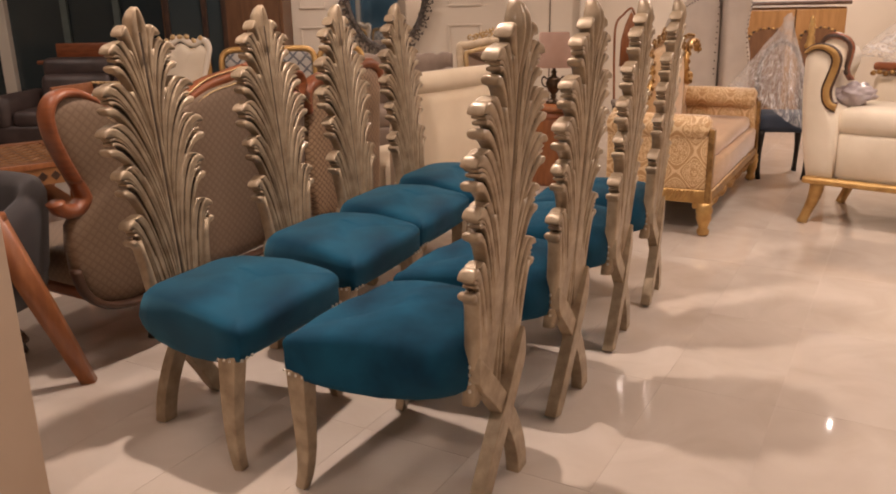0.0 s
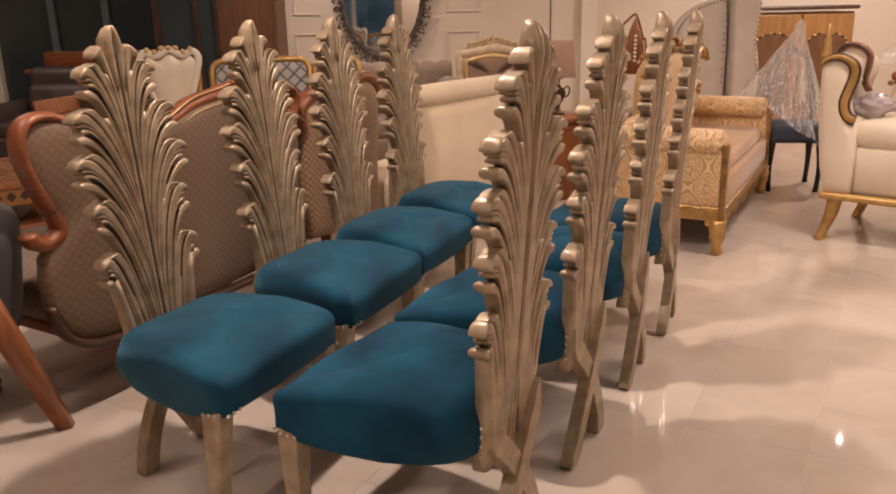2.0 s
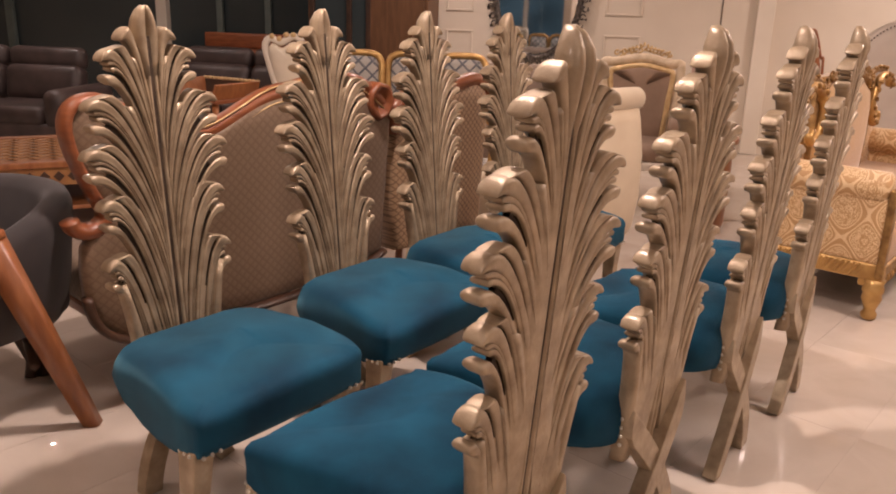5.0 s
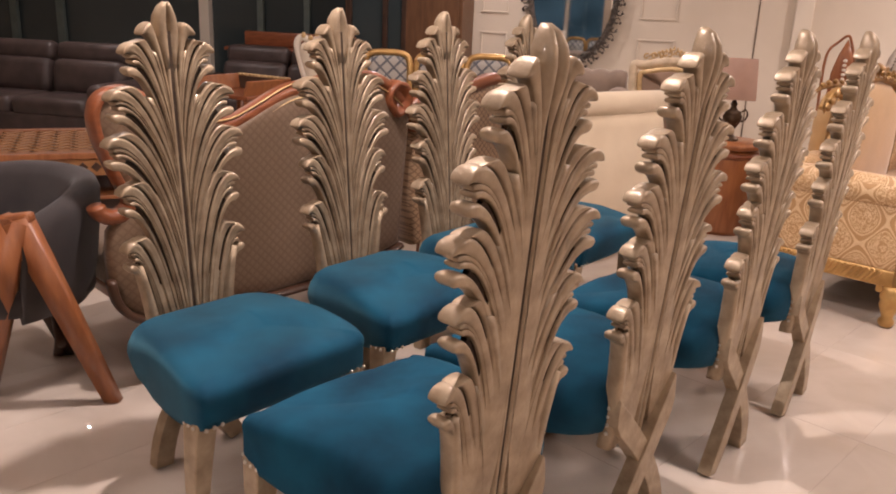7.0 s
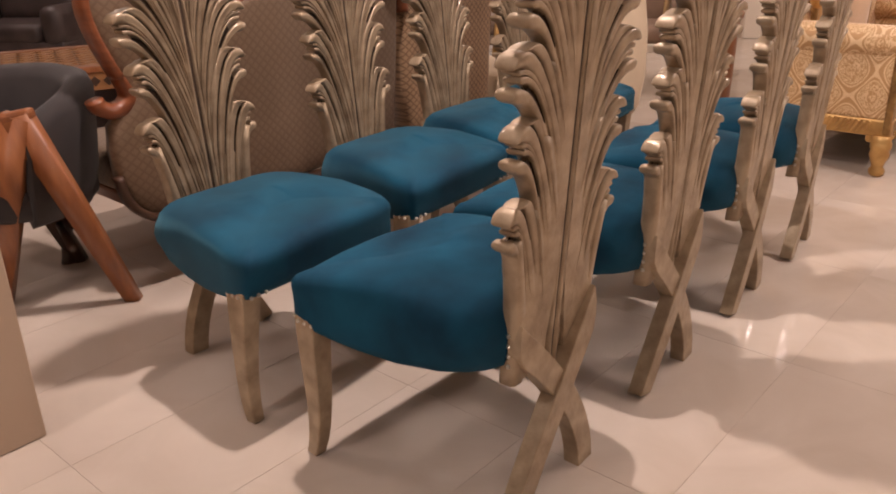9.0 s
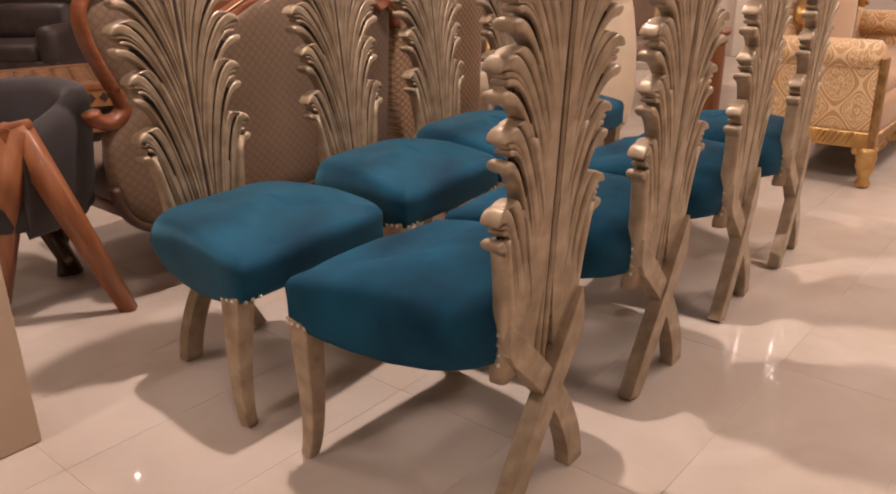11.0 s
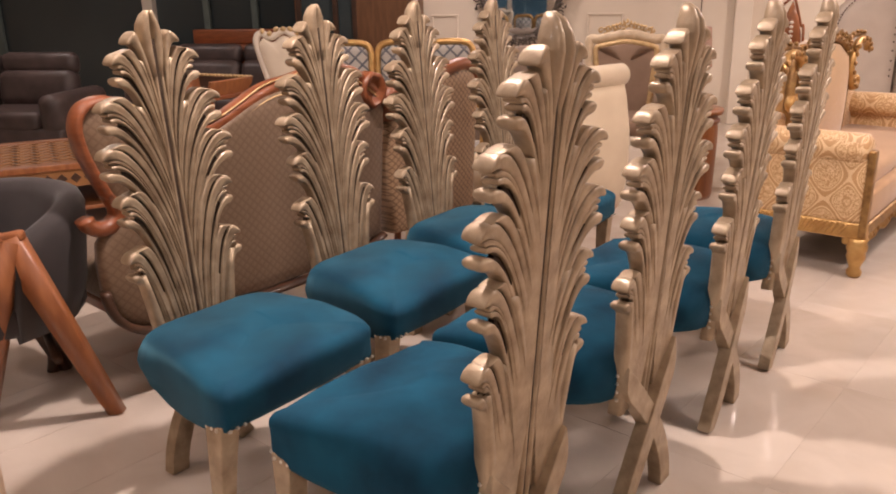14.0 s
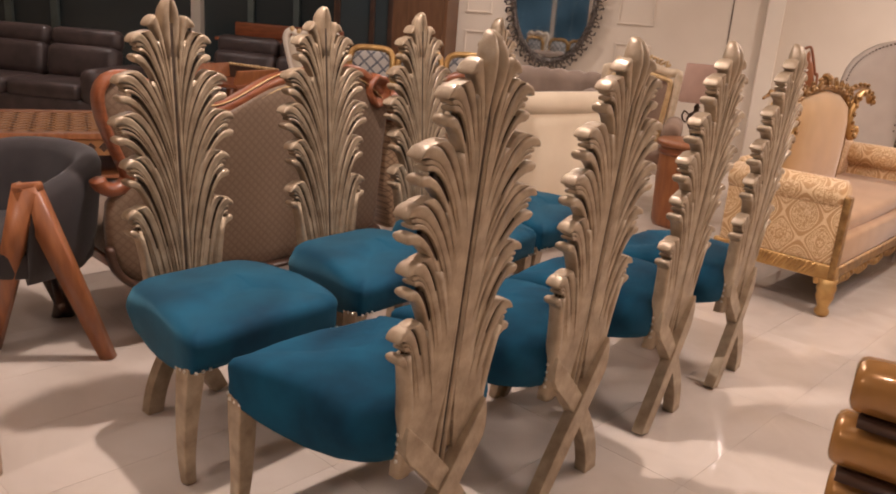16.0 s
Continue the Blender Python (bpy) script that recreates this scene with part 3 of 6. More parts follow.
def rear_leg_mesh(side):
    """One leg of the crossed pair: from the foot of the leaf on one side to the floor on the other."""
    bm = bmesh.new()
    y = -0.022 if side > 0 else -0.015
    bow = (0.050, 0.30, 0.060) if side > 0 else (0.045, 0.335, 0.105)
    pts = bez((side * 0.160, 0.060 + y, 0.452), (side * bow[0], 0.060 + y, bow[1]), (-side * bow[2], 0.050 + y, 0.19), (-side * (0.148 if side > 0 else 0.122), 0.040, 0.0), 12)
    tube(bm, pts, [0.047 - 0.004 * min(1, j / 5) for j in range(13)], [0.024 + 0.006 * min(1, j / 5) for j in range(13)], across=(0, 1, 0), n=4)
    for v in bm.verts:
        v.co.z = max(v.co.z, 0.0)
        if v.co.z > 0.3:
            v.co.x = max(-0.141, min(0.141, v.co.x))
    bmesh.ops.bevel(bm, geom=[e for e in bm.edges], offset=0.002, segments=1, affect="EDGES")
    return bm


def front_leg_mesh(side, front):
    """A tapered leg that bows back and kicks forward at the toe."""
    bm = bmesh.new()
    f = front - 0.575
    pts = bez((side * 0.252, 0.528 + f, 0.385), (side * 0.262, 0.528 + f, 0.26), (side * 0.264, 0.500 + f, 0.12), (side * 0.272, 0.538 + f, 0.0), 8)
    tube(bm, pts, [0.046 - 0.0027 * j for j in range(9)], [0.044 - 0.0025 * j for j in range(9)], across=(1, 0, 0), n=4)
    for v in bm.verts:
        v.co.z = max(v.co.z, 0.0)
    bmesh.ops.bevel(bm, geom=[e for e in bm.edges], offset=0.003, segments=1, affect="EDGES")
    return bm


def leaf_chair(m, front):
    """A whole chair; the seat depth differs between the rows to fit the camera's view."""
    ch = thing("dining_chair", m, "silver carved leaf-back dining chair with teal velvet seat", "chair", "leaf-backed dining chairs")
    back = part("carved_backrest", stem_mesh(), SILVER, ch, "champagne silver carved acanthus leaf")
    board = bmesh.new()
    for sx in (-1, 1):
        box(board, (0.115, 0.026, 0.24), recline(sx * 0.0645, 0.0, 0.475), (4.3, 0, 0), 0.003)
    part("foot_board", board, SILVER, back, "", smooth=False)
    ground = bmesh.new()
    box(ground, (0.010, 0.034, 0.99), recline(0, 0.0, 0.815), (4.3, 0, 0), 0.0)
    part("back_board", ground, SLITBROWN, back, "dark brown ground of the carving", smooth=False)
    part("leaf_tip", bud_mesh(), SILVER, back)
    for side in (-1, 1):
        for i in range(len(TIERS)):
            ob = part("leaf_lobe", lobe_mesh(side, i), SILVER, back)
            ob.data.materials.append(SLITBROWN)
    part("seat", seat_mesh(front), VELVET, ch, "teal blue velvet cushion")
    for side in (1, -1):
        part("rear_leg", rear_leg_mesh(side), SILVER, ch, "", smooth=False)
        part("front_leg", front_leg_mesh(side, front), SILVER, ch, "", smooth=False)
    nail = bmesh.new()
    bmesh.ops.create_uvsphere(nail, u_segments=6, v_segments=4, radius=0.0058)
    first = part("nail_head", nail, STUD, ch, "")
    spots = []
    for side in (-1, 1):
        spots += [(side * (0.284 - 0.002 * k), front - 0.030 - 0.022 * k, 0.374 - 0.001 * k) for k in range(3)]
        spots += [(side * (0.268 - 0.024 * k), front + 0.003, 0.374) for k in range(3)]
        spots += [(side * 0.140, 0.060, 0.372 + 0.024 * k) for k in range(4)]
    first.location = spots[0]
    for sp in spots[1:]:
        ob = new("nail_head", first.data)
        ob.parent = ch
        ob.location = sp
    return ch


# place on the floor and the way that each chair faces, in degrees
CHAIRS = [(-0.945, 2.767, -24), (-0.696, 3.384, -23), (-0.487, 3.933, -22), (-0.265, 4.500, -22),
          (0.228, 2.200, 152), (0.496, 2.757, 153), (0.770, 3.312, 157), (1.026, 3.832, 158)]
for row, front in ((CHAIRS[:4], 0.530), (CHAIRS[4:], 0.597)):
    base = leaf_chair(pose(row[0][0], row[0][1], 0, 0, 0, row[0][2] - 90), front)
    for cx, cy, ang in row[1:]:
        copy_thing(base, pose(cx, cy, 0, 0, 0, ang - 90))


# ---- furniture behind the chairs ----
def mesh_part(name, mat, parent, label="", smooth=True, **_):
    """Returns a maker: fill a bmesh, then link it."""
    bm = bmesh.new()

    def done():
        return part(name, bm, mat, parent, label, smooth)
    return bm, done


def one(name, mat, parent, size, at, rot=None, bevel=0.01, label="", seg=2, uv=False):
    """One bevelled box as a part."""
    bm = bmesh.new()
    box(bm, size, at, rot, bevel, seg)
    ob = part(name, bm, mat, parent, label)
    for p in ob.data.polygons:
        p.use_smooth = bevel >= 0.02
    return uv_box(ob) if uv else ob


def rod(name, mat, parent, pts, ra, rb=None, across=None, n=10, label="", power=1.0):
    bm = bmesh.new()
    tube(bm, pts, ra, rb, across, n, True, power)
    return part(name, bm, mat, parent, label)


def turned(name, mat, parent, rows, at, label="", n=18):
    bm = bmesh.new()
    lathe(bm, rows, at, n)
    return part(name, bm, mat, parent, label)


def sheet(name, mat, parent, outline, y0, y1, label="", puff=0.0, uv=True):
    """An upholstered panel: an outline in x and z, from y0 to y1, rounded over on the y0 side."""
    bm = bmesh.new()
    cx = sum(p[0] for p in outline) / len(outline)
    cz = sum(p[1] for p in outline) / len(outline)
    rings = []
    for q, yy in ((1.0, y1), (1.0, y0 + 0.03), (0.985, y0 + 0.012), (0.96, y0 + 0.003), (0.88, y0 - puff * 0.5), (0.6, y0 - puff), (0.25, y0 - puff * 1.15)):
        rings.append([(cx + (x - cx) * q, yy, cz + (z - cz) * q) for x, z in outline])
    loft(bm, rings)
    ob = part(name, bm, mat, parent, label)
    return uv_planar(ob, (1, 0, 0), (0, 0, 1)) if uv else ob


def smooth_line(pts, n=6):
    """A smooth curve through points."""
    pts = [Vector(p) for p in pts]
    out = []
    for i in range(len(pts) - 1):
        p0, p1, p2, p3 = pts[max(i - 1, 0)], pts[i], pts[i + 1], pts[min(i + 2, len(pts) - 1)]
        for k in range(n):
            t = k / n
            out.append(0.5 * ((2 * p1) + (p2 - p0) * t + (2 * p0 - 5 * p1 + 4 * p2 - p3) * t * t + (3 * p1 - p0 - 3 * p2 + p3) * t ** 3))
    out.append(pts[-1])
    return out


def carving(bm, at, w, h, d=0.02, petals=7, seed=1):
    """A spray of small carved leaves round a boss."""
    rnd = random.Random(seed)
    ball(bm, at, (w * 0.22, d, h * 0.26), 8)
    for k in range(petals):
        a = math.pi * (k + 0.5) / petals
        r = 0.30 + 0.12 * rnd.random()
        ball(bm, (at[0] + math.cos(a) * w * r, at[1], at[2] + math.sin(a) * h * r * 1.2 - 0.1 * h), (w * 0.14, d * 0.8, h * 0.17), 7)


# settee and armchair with carved crests, their backs to the leaf chairs
BACK_POSE = pose(-1.365, 2.985, 0, 0, 0, 61.3)


def settee():
    t = thing("settee", BACK_POSE, "taupe lattice velvet settee with carved red-brown wooden crest", "sofa")
    crest = smooth_line([(0.052, 0, 0.775), (0.012, 0, 0.87), (-0.014, 0, 0.95), (-0.020, 0, 1.03), (0.015, 0, 1.085), (0.09, 0, 1.098), (0.17, 0, 1.06), (0.26, 0, 0.995), (0.36, 0, 0.960), (0.47, 0, 0.965), (0.58, 0, 1.01), (0.72, 0, 1.075), (0.86, 0, 1.10), (1.02, 0, 1.125), (1.17, 0, 1.115), (1.28, 0, 1.05), (1.385, 0, 0.96)], 4)
    outline = [(p.x, p.z - 0.012) for p in crest] + [(1.375, 0.80), (1.36, 0.62), (1.335, 0.34), (1.1, 0.27), (0.7, 0.25), (0.35, 0.245), (0.20, 0.245), (0.09, 0.275), (0.03, 0.33), (-0.005, 0.42), (-0.010, 0.53), (0.0, 0.61), (0.045, 0.66), (0.070, 0.70)]
    sheet("outside_back", TAUPE, t, outline, 0.0, 0.06, "taupe velvet with a woven diamond lattice", 0.02)
    rod("crest_rail", WALNUT, t, [p + Vector((0, 0.026, -0.004 - 0.012 * ease(0.2, 0.6, p.x))) for p in crest], [0.018 + 0.013 * ease(0.2, 0.6, p.x) for p in crest], 0.044, (0, 1, 0), 10, "polished red-brown crest rail", 0.85)
    rod("crest_bead", PALEGILT, t, [p + Vector((0, -0.016, -0.046)) for p in crest[24:]], 0.0032, 0.005, (0, 1, 0), 6, "thin pale edge bead")
    rod("crest_edge", PALEGILT, t, [p + Vector((0, -0.010, 0.014)) for p in crest[24:52]], 0.003, 0.005, (0, 1, 0), 6, "thin pale edge line")
    # scooped shell that crowns the crest
    bm, done = mesh_part("crest_shell", WALNUT, t, "glossy carved red-brown shell")
    rim = [(0.070 * math.cos(a_) * (1 - 0.22 * max(0, -math.sin(a_))), (0.080 + 0.005 * math.cos(7 * a_)) * math.sin(a_)) for a_ in (2 * math.pi * k / 28 for k in range(28))]
    loft(bm, [[(1.285 + u * q, y, 1.012 + w_ * q) for u, w_ in rim] for q, y in ((0.90, 0.05), (1.0, 0.02), (1.0, -0.022), (0.90, -0.038), (0.74, -0.036), (0.52, -0.018), (0.22, -0.006))])
    done()
    bm, done = mesh_part("crest_carving", WALNUT, t, "carved wooden flower spray")
    carving(bm, (1.0, -0.012, 1.118), 0.15, 0.06, 0.022, 7, 5)
    done()
    arm = smooth_line([(0.045, 0.030, 0.79), (0.074, 0.030, 0.730), (0.078, 0.030, 0.694), (0.050, 0.030, 0.668), (0.010, 0.030, 0.664), (-0.022, 0.032, 0.680), (-0.034, 0.034, 0.705)], 5)
    rod("arm_rail", WALNUT, t, arm, [0.018 + 0.010 * min(1, j / 14) for j in range(31)], 0.042, (0, 1, 0), 10, "scrolled wooden arm", 0.8)
    rod("base_rail", DARKWOOD, t, smooth_line([(-0.012, 0.01, 0.44), (0.01, 0.005, 0.345), (0.08, 0.0, 0.275), (0.20, 0.0, 0.243), (0.36, 0.0, 0.240), (0.70, 0.0, 0.245), (1.1, 0.0, 0.262), (1.335, 0.01, 0.335)], 5), 0.016, 0.03, (0, 1, 0), 8, "dark carved lower rail", 0.8)
    one("seat", TAUPE, t, (1.18, 0.60, 0.16), (0.68, 0.42, 0.38), None, 0.04, uv=True)
    one("seat_rail", WALNUT, t, (1.16, 0.60, 0.05), (0.68, 0.42, 0.28), None, 0.012, "red-brown seat rail")
    for x, y in ((0.40, 0.12), (1.22, 0.05), (-0.03, 0.50), (1.24, 0.62)):
        rod("leg", DARKWOOD, t, smooth_line([(x + 0.03, y, 0.29), (x + 0.025, y - 0.005, 0.2), (x - 0.005, y, 0.09), (x - 0.015, y, 0.0)], 4), [0.034, 0.034, 0.032, 0.029, 0.026, 0.023, 0.021, 0.02, 0.02, 0.02, 0.021, 0.024, 0.026], None, None, 10, "carved cabriole leg")
    return t


def armchair():
    t = thing("armchair", BACK_POSE, "taupe lattice velvet armchair with carved red-brown crest", "armchair")
    crest = smooth_line([(1.425, 0, 0.86), (1.43, 0, 0.97), (1.53, 0, 1.02), (1.70, 0, 1.03), (1.84, 0, 1.055), (1.97, 0, 1.075), (2.06, 0, 1.03), (2.085, 0, 0.95)], 4)
    outline = [(p.x, p.z - 0.012) for p in crest] + [(2.07, 0.8), (2.05, 0.55), (2.04, 0.32), (1.80, 0.27), (1.45, 0.30), (1.42, 0.55), (1.415, 0.76)]
    sheet("outside_back", LATTICE, t, outline, 0.03, 0.16, "taupe velvet with a woven diamond lattice", 0.015)
    rod("crest_rail", WALNUT, t, [p + Vector((0, 0.05, -0.004)) for p in crest], 0.034, 0.042, (0, 1, 0), 10, "polished red-brown crest rail", 0.85)
    one("seat", LATTICE, t, (0.48, 0.50, 0.15), (1.80, 0.40, 0.38), None, 0.04, uv=True)
    for x, y in ((1.62, 0.10), (1.99, 0.10), (1.62, 0.58), (1.99, 0.58)):
        rod("leg", WALNUT, t, smooth_line([(x, y, 0.32), (x + 0.015, y, 0.2), (x, y, 0.0)], 4), [0.032, 0.031, 0.028, 0.025, 0.022, 0.02, 0.02, 0.021, 0.024])
    return t


settee()
armchair()


# charcoal tub chair on A-shaped wooden legs
def tub_chair():
    t = thing("tub_chair", pose(0, 0, 0), "charcoal velvet tub chair on orange-brown A-frame legs", "chair")
    rim = smooth_line([(-1.560, 2.775, 0.665), (-1.535, 2.86, 0.70), (-1.52, 2.99, 0.745), (-1.60, 3.15, 0.775), (-1.80, 3.24, 0.78), (-2.04, 3.22, 0.76), (-2.18, 3.08, 0.71)], 6)
    bm, done = mesh_part("shell", GREYCLOTH, t, "charcoal velvet wrap-round back")
    mid = Vector((-1.85, 2.95, 0))
    rings = []
    for p in rim:
        out = (Vector((p.x, p.y, 0)) - mid).normalized()
        ring = []
        low = 0.30
        for k, (o, z) in enumerate(((-0.06, low), (-0.02, low + 0.02), (0.02, low + 0.14), (0.045, p.z - 0.12), (0.050, p.z - 0.05), (0.036, p.z - 0.012), (0.0, p.z), (-0.035, p.z - 0.015), (-0.05, p.z - 0.05), (-0.065, low + 0.12), (-0.08, low + 0.02))):
            ring.append(Vector((p.x, p.y, 0)) + out * o + Vector((0, 0, z)))
        rings.append(ring)
    loft(bm, rings)
    done()
    bm, done = mesh_part("seat", GREYCLOTH, t, "charcoal seat cushion")
    rings = []
    for q, z in ((0.6, 0.33), (0.97, 0.335), (1.0, 0.36), (1.0, 0.42), (0.95, 0.455), (0.8, 0.47), (0.3, 0.478)):
        rings.append([(-1.82 + 0.28 * q * math.copysign(abs(math.cos(a)) ** 0.7, math.cos(a)), 2.97 + 0.25 * q * math.copysign(abs(math.sin(a)) ** 0.7, math.sin(a)), z) for a in (2 * math.pi * j / 24 for j in range(24))])
    loft(bm, rings)
    done()
    d = Vector((-0.42, 0.28, 0))
    for off in (Vector((0, 0, 0)), d):
        apex = Vector((-1.53, 2.755, 0.70)) + off
        for foot in (Vector((-1.365, 2.93, 0)), Vector((-1.80, 2.80, 0))):
            f = foot + off
            mid_ = (apex + f) / 2
            # far legs take dark wood, which puts their shade into the colour
            rod("leg", TUBWOOD if off.length == 0 else DARKWOOD, t, [apex if off.length == 0 else apex.lerp(f, 0.45), mid_, f], [0.062, 0.052, 0.036], [0.034, 0.030, 0.026], (0.2, -0.98, 0), 4, "tapered orange-brown leg, coloured dark as shaded on the far side")
    one("arm_cap", TUBWOOD, t, (0.10, 0.05, 0.035), (-1.53, 2.757, 0.70), (0, -10, 15), 0.012)
    rod("stretcher", DARKWOOD, t, [(-1.62, 2.98, 0.16), (-1.90, 3.25, 0.18)], 0.016)
    return t


tub_chair()


# cream column at the near side
col = thing("column", pose(0, 0, 0), "square cream painted column standing on the tiles", "column", kind="structure")
one("shaft", BEIGE, col, (0.42, 0.42, CEIL - 0.004), (-1.404, 2.060, (CEIL - 0.004) / 2 + 0.002), (0, 0, -27.8), 0.004)


# ---- the left of the room ----
def lattice_table():
    t = thing("coffee_table", pose(-3.29, 5.28, 0, 0, 0, -50), "orange-brown coffee table with pierced fretwork top", "table")
    W, D = 1.04, 1.42
    for sx, sy, w, d in ((0, 1, W, 0.09), (0, -1, W, 0.09), (1, 0, 0.09, D - 0.18), (-1, 0, 0.09, D - 0.18)):
        one("border", ORANGEWOOD, t, (w, d, 0.04), (sx * (W / 2 - 0.045), sy * (D / 2 - 0.045), 0.435), None, 0.006)
    # dark board close below the top paints the shade of its holes
    one("panel", DARKWOOD, t, (W - 0.17, D - 0.17, 0.012), (0, 0, 0.4315), None, 0.0, "dark board that gives the fretwork's holes their shade")
    # pierced leaf pattern: a plate of wood with petal-shaped holes, built as ribs between them
    bm, done = mesh_part("fretwork", FRETWOOD, t, "pierced floral fretwork plate")
    nx, ny = 8, 11
    for i in range(nx):
        for j in range(ny):
            cx, cy = -(W - 0.18) / 2 + (W - 0.18) * (i + 0.5) / nx, -(D - 0.18) / 2 + (D - 0.18) * (j + 0.5) / ny
            px, py = (W - 0.18) / nx, (D - 0.18) / ny
            for k in range(4):
                a = math.pi / 4 + k * math.pi / 2
                c, s_ = math.cos(a), math.sin(a)
                end = (cx + c * px * 0.707, cy + s_ * py * 0.707, 0.446)
                mid_ = (cx + c * px * 0.34 - s_ * 0.012, cy + s_ * py * 0.34 + c * 0.012, 0.446)
                tube(bm, smooth_line([(cx, cy, 0.446), mid_, end], 3), [0.011, 0.015, 0.017, 0.014, 0.011, 0.012, 0.016], 0.004, (0, 0, 1), 6)
            tube(bm, [(cx + px * 0.23 * math.cos(u), cy + py * 0.23 * math.sin(u), 0.4465) for u in (2 * math.pi * q / 10 for q in range(11))], 0.008, 0.004, (0, 0, 1), 5, False)
    done()
    for sx in (-1, 1):
        one("apron", FRETWOOD, t, (0.03, D - 0.1, 0.11), (sx * (W / 2 - 0.04), 0, 0.36), None, 0.005)
        one("apron", FRETWOOD, t, (W - 0.1, 0.03, 0.11), (0, sx * (D / 2 - 0.04), 0.36), None, 0.005)
        for sy in (-1, 1):
            rod("leg", ORANGEWOOD, t, [(sx * (W / 2 - 0.06), sy * (D / 2 - 0.06), 0.41), (sx * (W / 2 - 0.05), sy * (D / 2 - 0.05), 0.2), (sx * (W / 2 - 0.05), sy * (D / 2 - 0.05), 0)], [0.045, 0.035, 0.03], None, None, 8)
    # solid dark diamonds stand in for the shade in pierced holes
    for k in range(16):
        one("apron_diamond", DARKWOOD, t, (0.006, 0.045, 0.045), (W / 2 - 0.024, -D / 2 + 0.13 + (D - 0.26) * k / 15, 0.36), (45, 0, 0), 0.0, "dark diamond laid on for a shaded hole")
    one("shelf", ORANGEWOOD, t, (W - 0.16, D - 0.16, 0.025), (0, 0, 0.15), None, 0.005)
    return t


lattice_table()


def leather_sofa(m, w, seats, label):
    t = thing("leather_sofa", m, label, "sofa", "dark leather sofas")
    one("base", LEATHER, t, (w, 0.86, 0.26), (0, 0.45, 0.20), None, 0.03)
    sw = (w - 0.40) / seats
    for k in range(seats):
        x = -w / 2 + 0.20 + sw * (k + 0.5)
        one("seat_cushion", LEATHER, t, (sw - 0.01, 0.66, 0.17), (x, 0.36, 0.385), None, 0.06, seg=3)
        one("back_cushion", LEATHER, t, (sw - 0.02, 0.22, 0.34), (x, 0.73, 0.60), (-10, 0, 0), 0.08, seg=3)
        one("headrest", LEATHER, t, (sw - 0.03, 0.17, 0.21), (x, 0.80, 0.825), (-6, 0, 0), 0.07, seg=3)
    for sx in (-1, 1):
        one("arm", LEATHER, t, (0.20, 0.88, 0.34), (sx * (w / 2 - 0.10), 0.45, 0.45), None, 0.08, seg=3)
        for y in (0.1, 0.8):
            turned("foot", BLACK, t, [(0.02, 0.0), (0.03, 0.075)], (sx * (w / 2 - 0.12), y, 0), n=10)
    return t


leather_sofa(pose(-5.75, 6.55, 0, 0, 0, 6), 2.7, 3, "dark brown leather three-seat sofa with padded headrests")
leather_sofa(pose(-3.55, 7.75, 0, 0, 0, 0), 1.9, 2, "dark brown leather two-seat sofa below the window")


def rope_table():
    t = thing("tray_table", pose(-2.34, 5.52, 0, 0, 0, -14), "small orange-brown tray table with pale rope-carved rim", "table")
    one("top", WALNUT, t, (0.46, 0.40, 0.025), (0, 0, 0.80), None, 0.006)
    one("end_panel", ORANGEWOOD, t, (0.02, 0.40, 0.10), (-0.22, 0, 0.86), (0, -18, 0), 0.005)
    one("end_panel", ORANGEWOOD, t, (0.02, 0.40, 0.10), (0.22, 0, 0.86), (0, 18, 0), 0.005)
    one("back_panel", DARKWOOD, t, (0.46, 0.02, 0.09), (0, 0.19, 0.85), (-14, 0, 0), 0.005)
    for k in range(14):
        bm = bmesh.new()
        ball(bm, (-0.22 + 0.44 * k / 13, 0.20, 0.902), (0.02, 0.013, 0.012), 8)
        part("rope_bead", bm, PALEGILT, t)
    for sx in (-1, 1):
        for sy in (-1, 1):
            rod("leg", ORANGEWOOD, t, [(sx * 0.19, sy * 0.16, 0.79), (sx * 0.21, sy * 0.18, 0)], [0.022, 0.016])
    return t


rope_table()


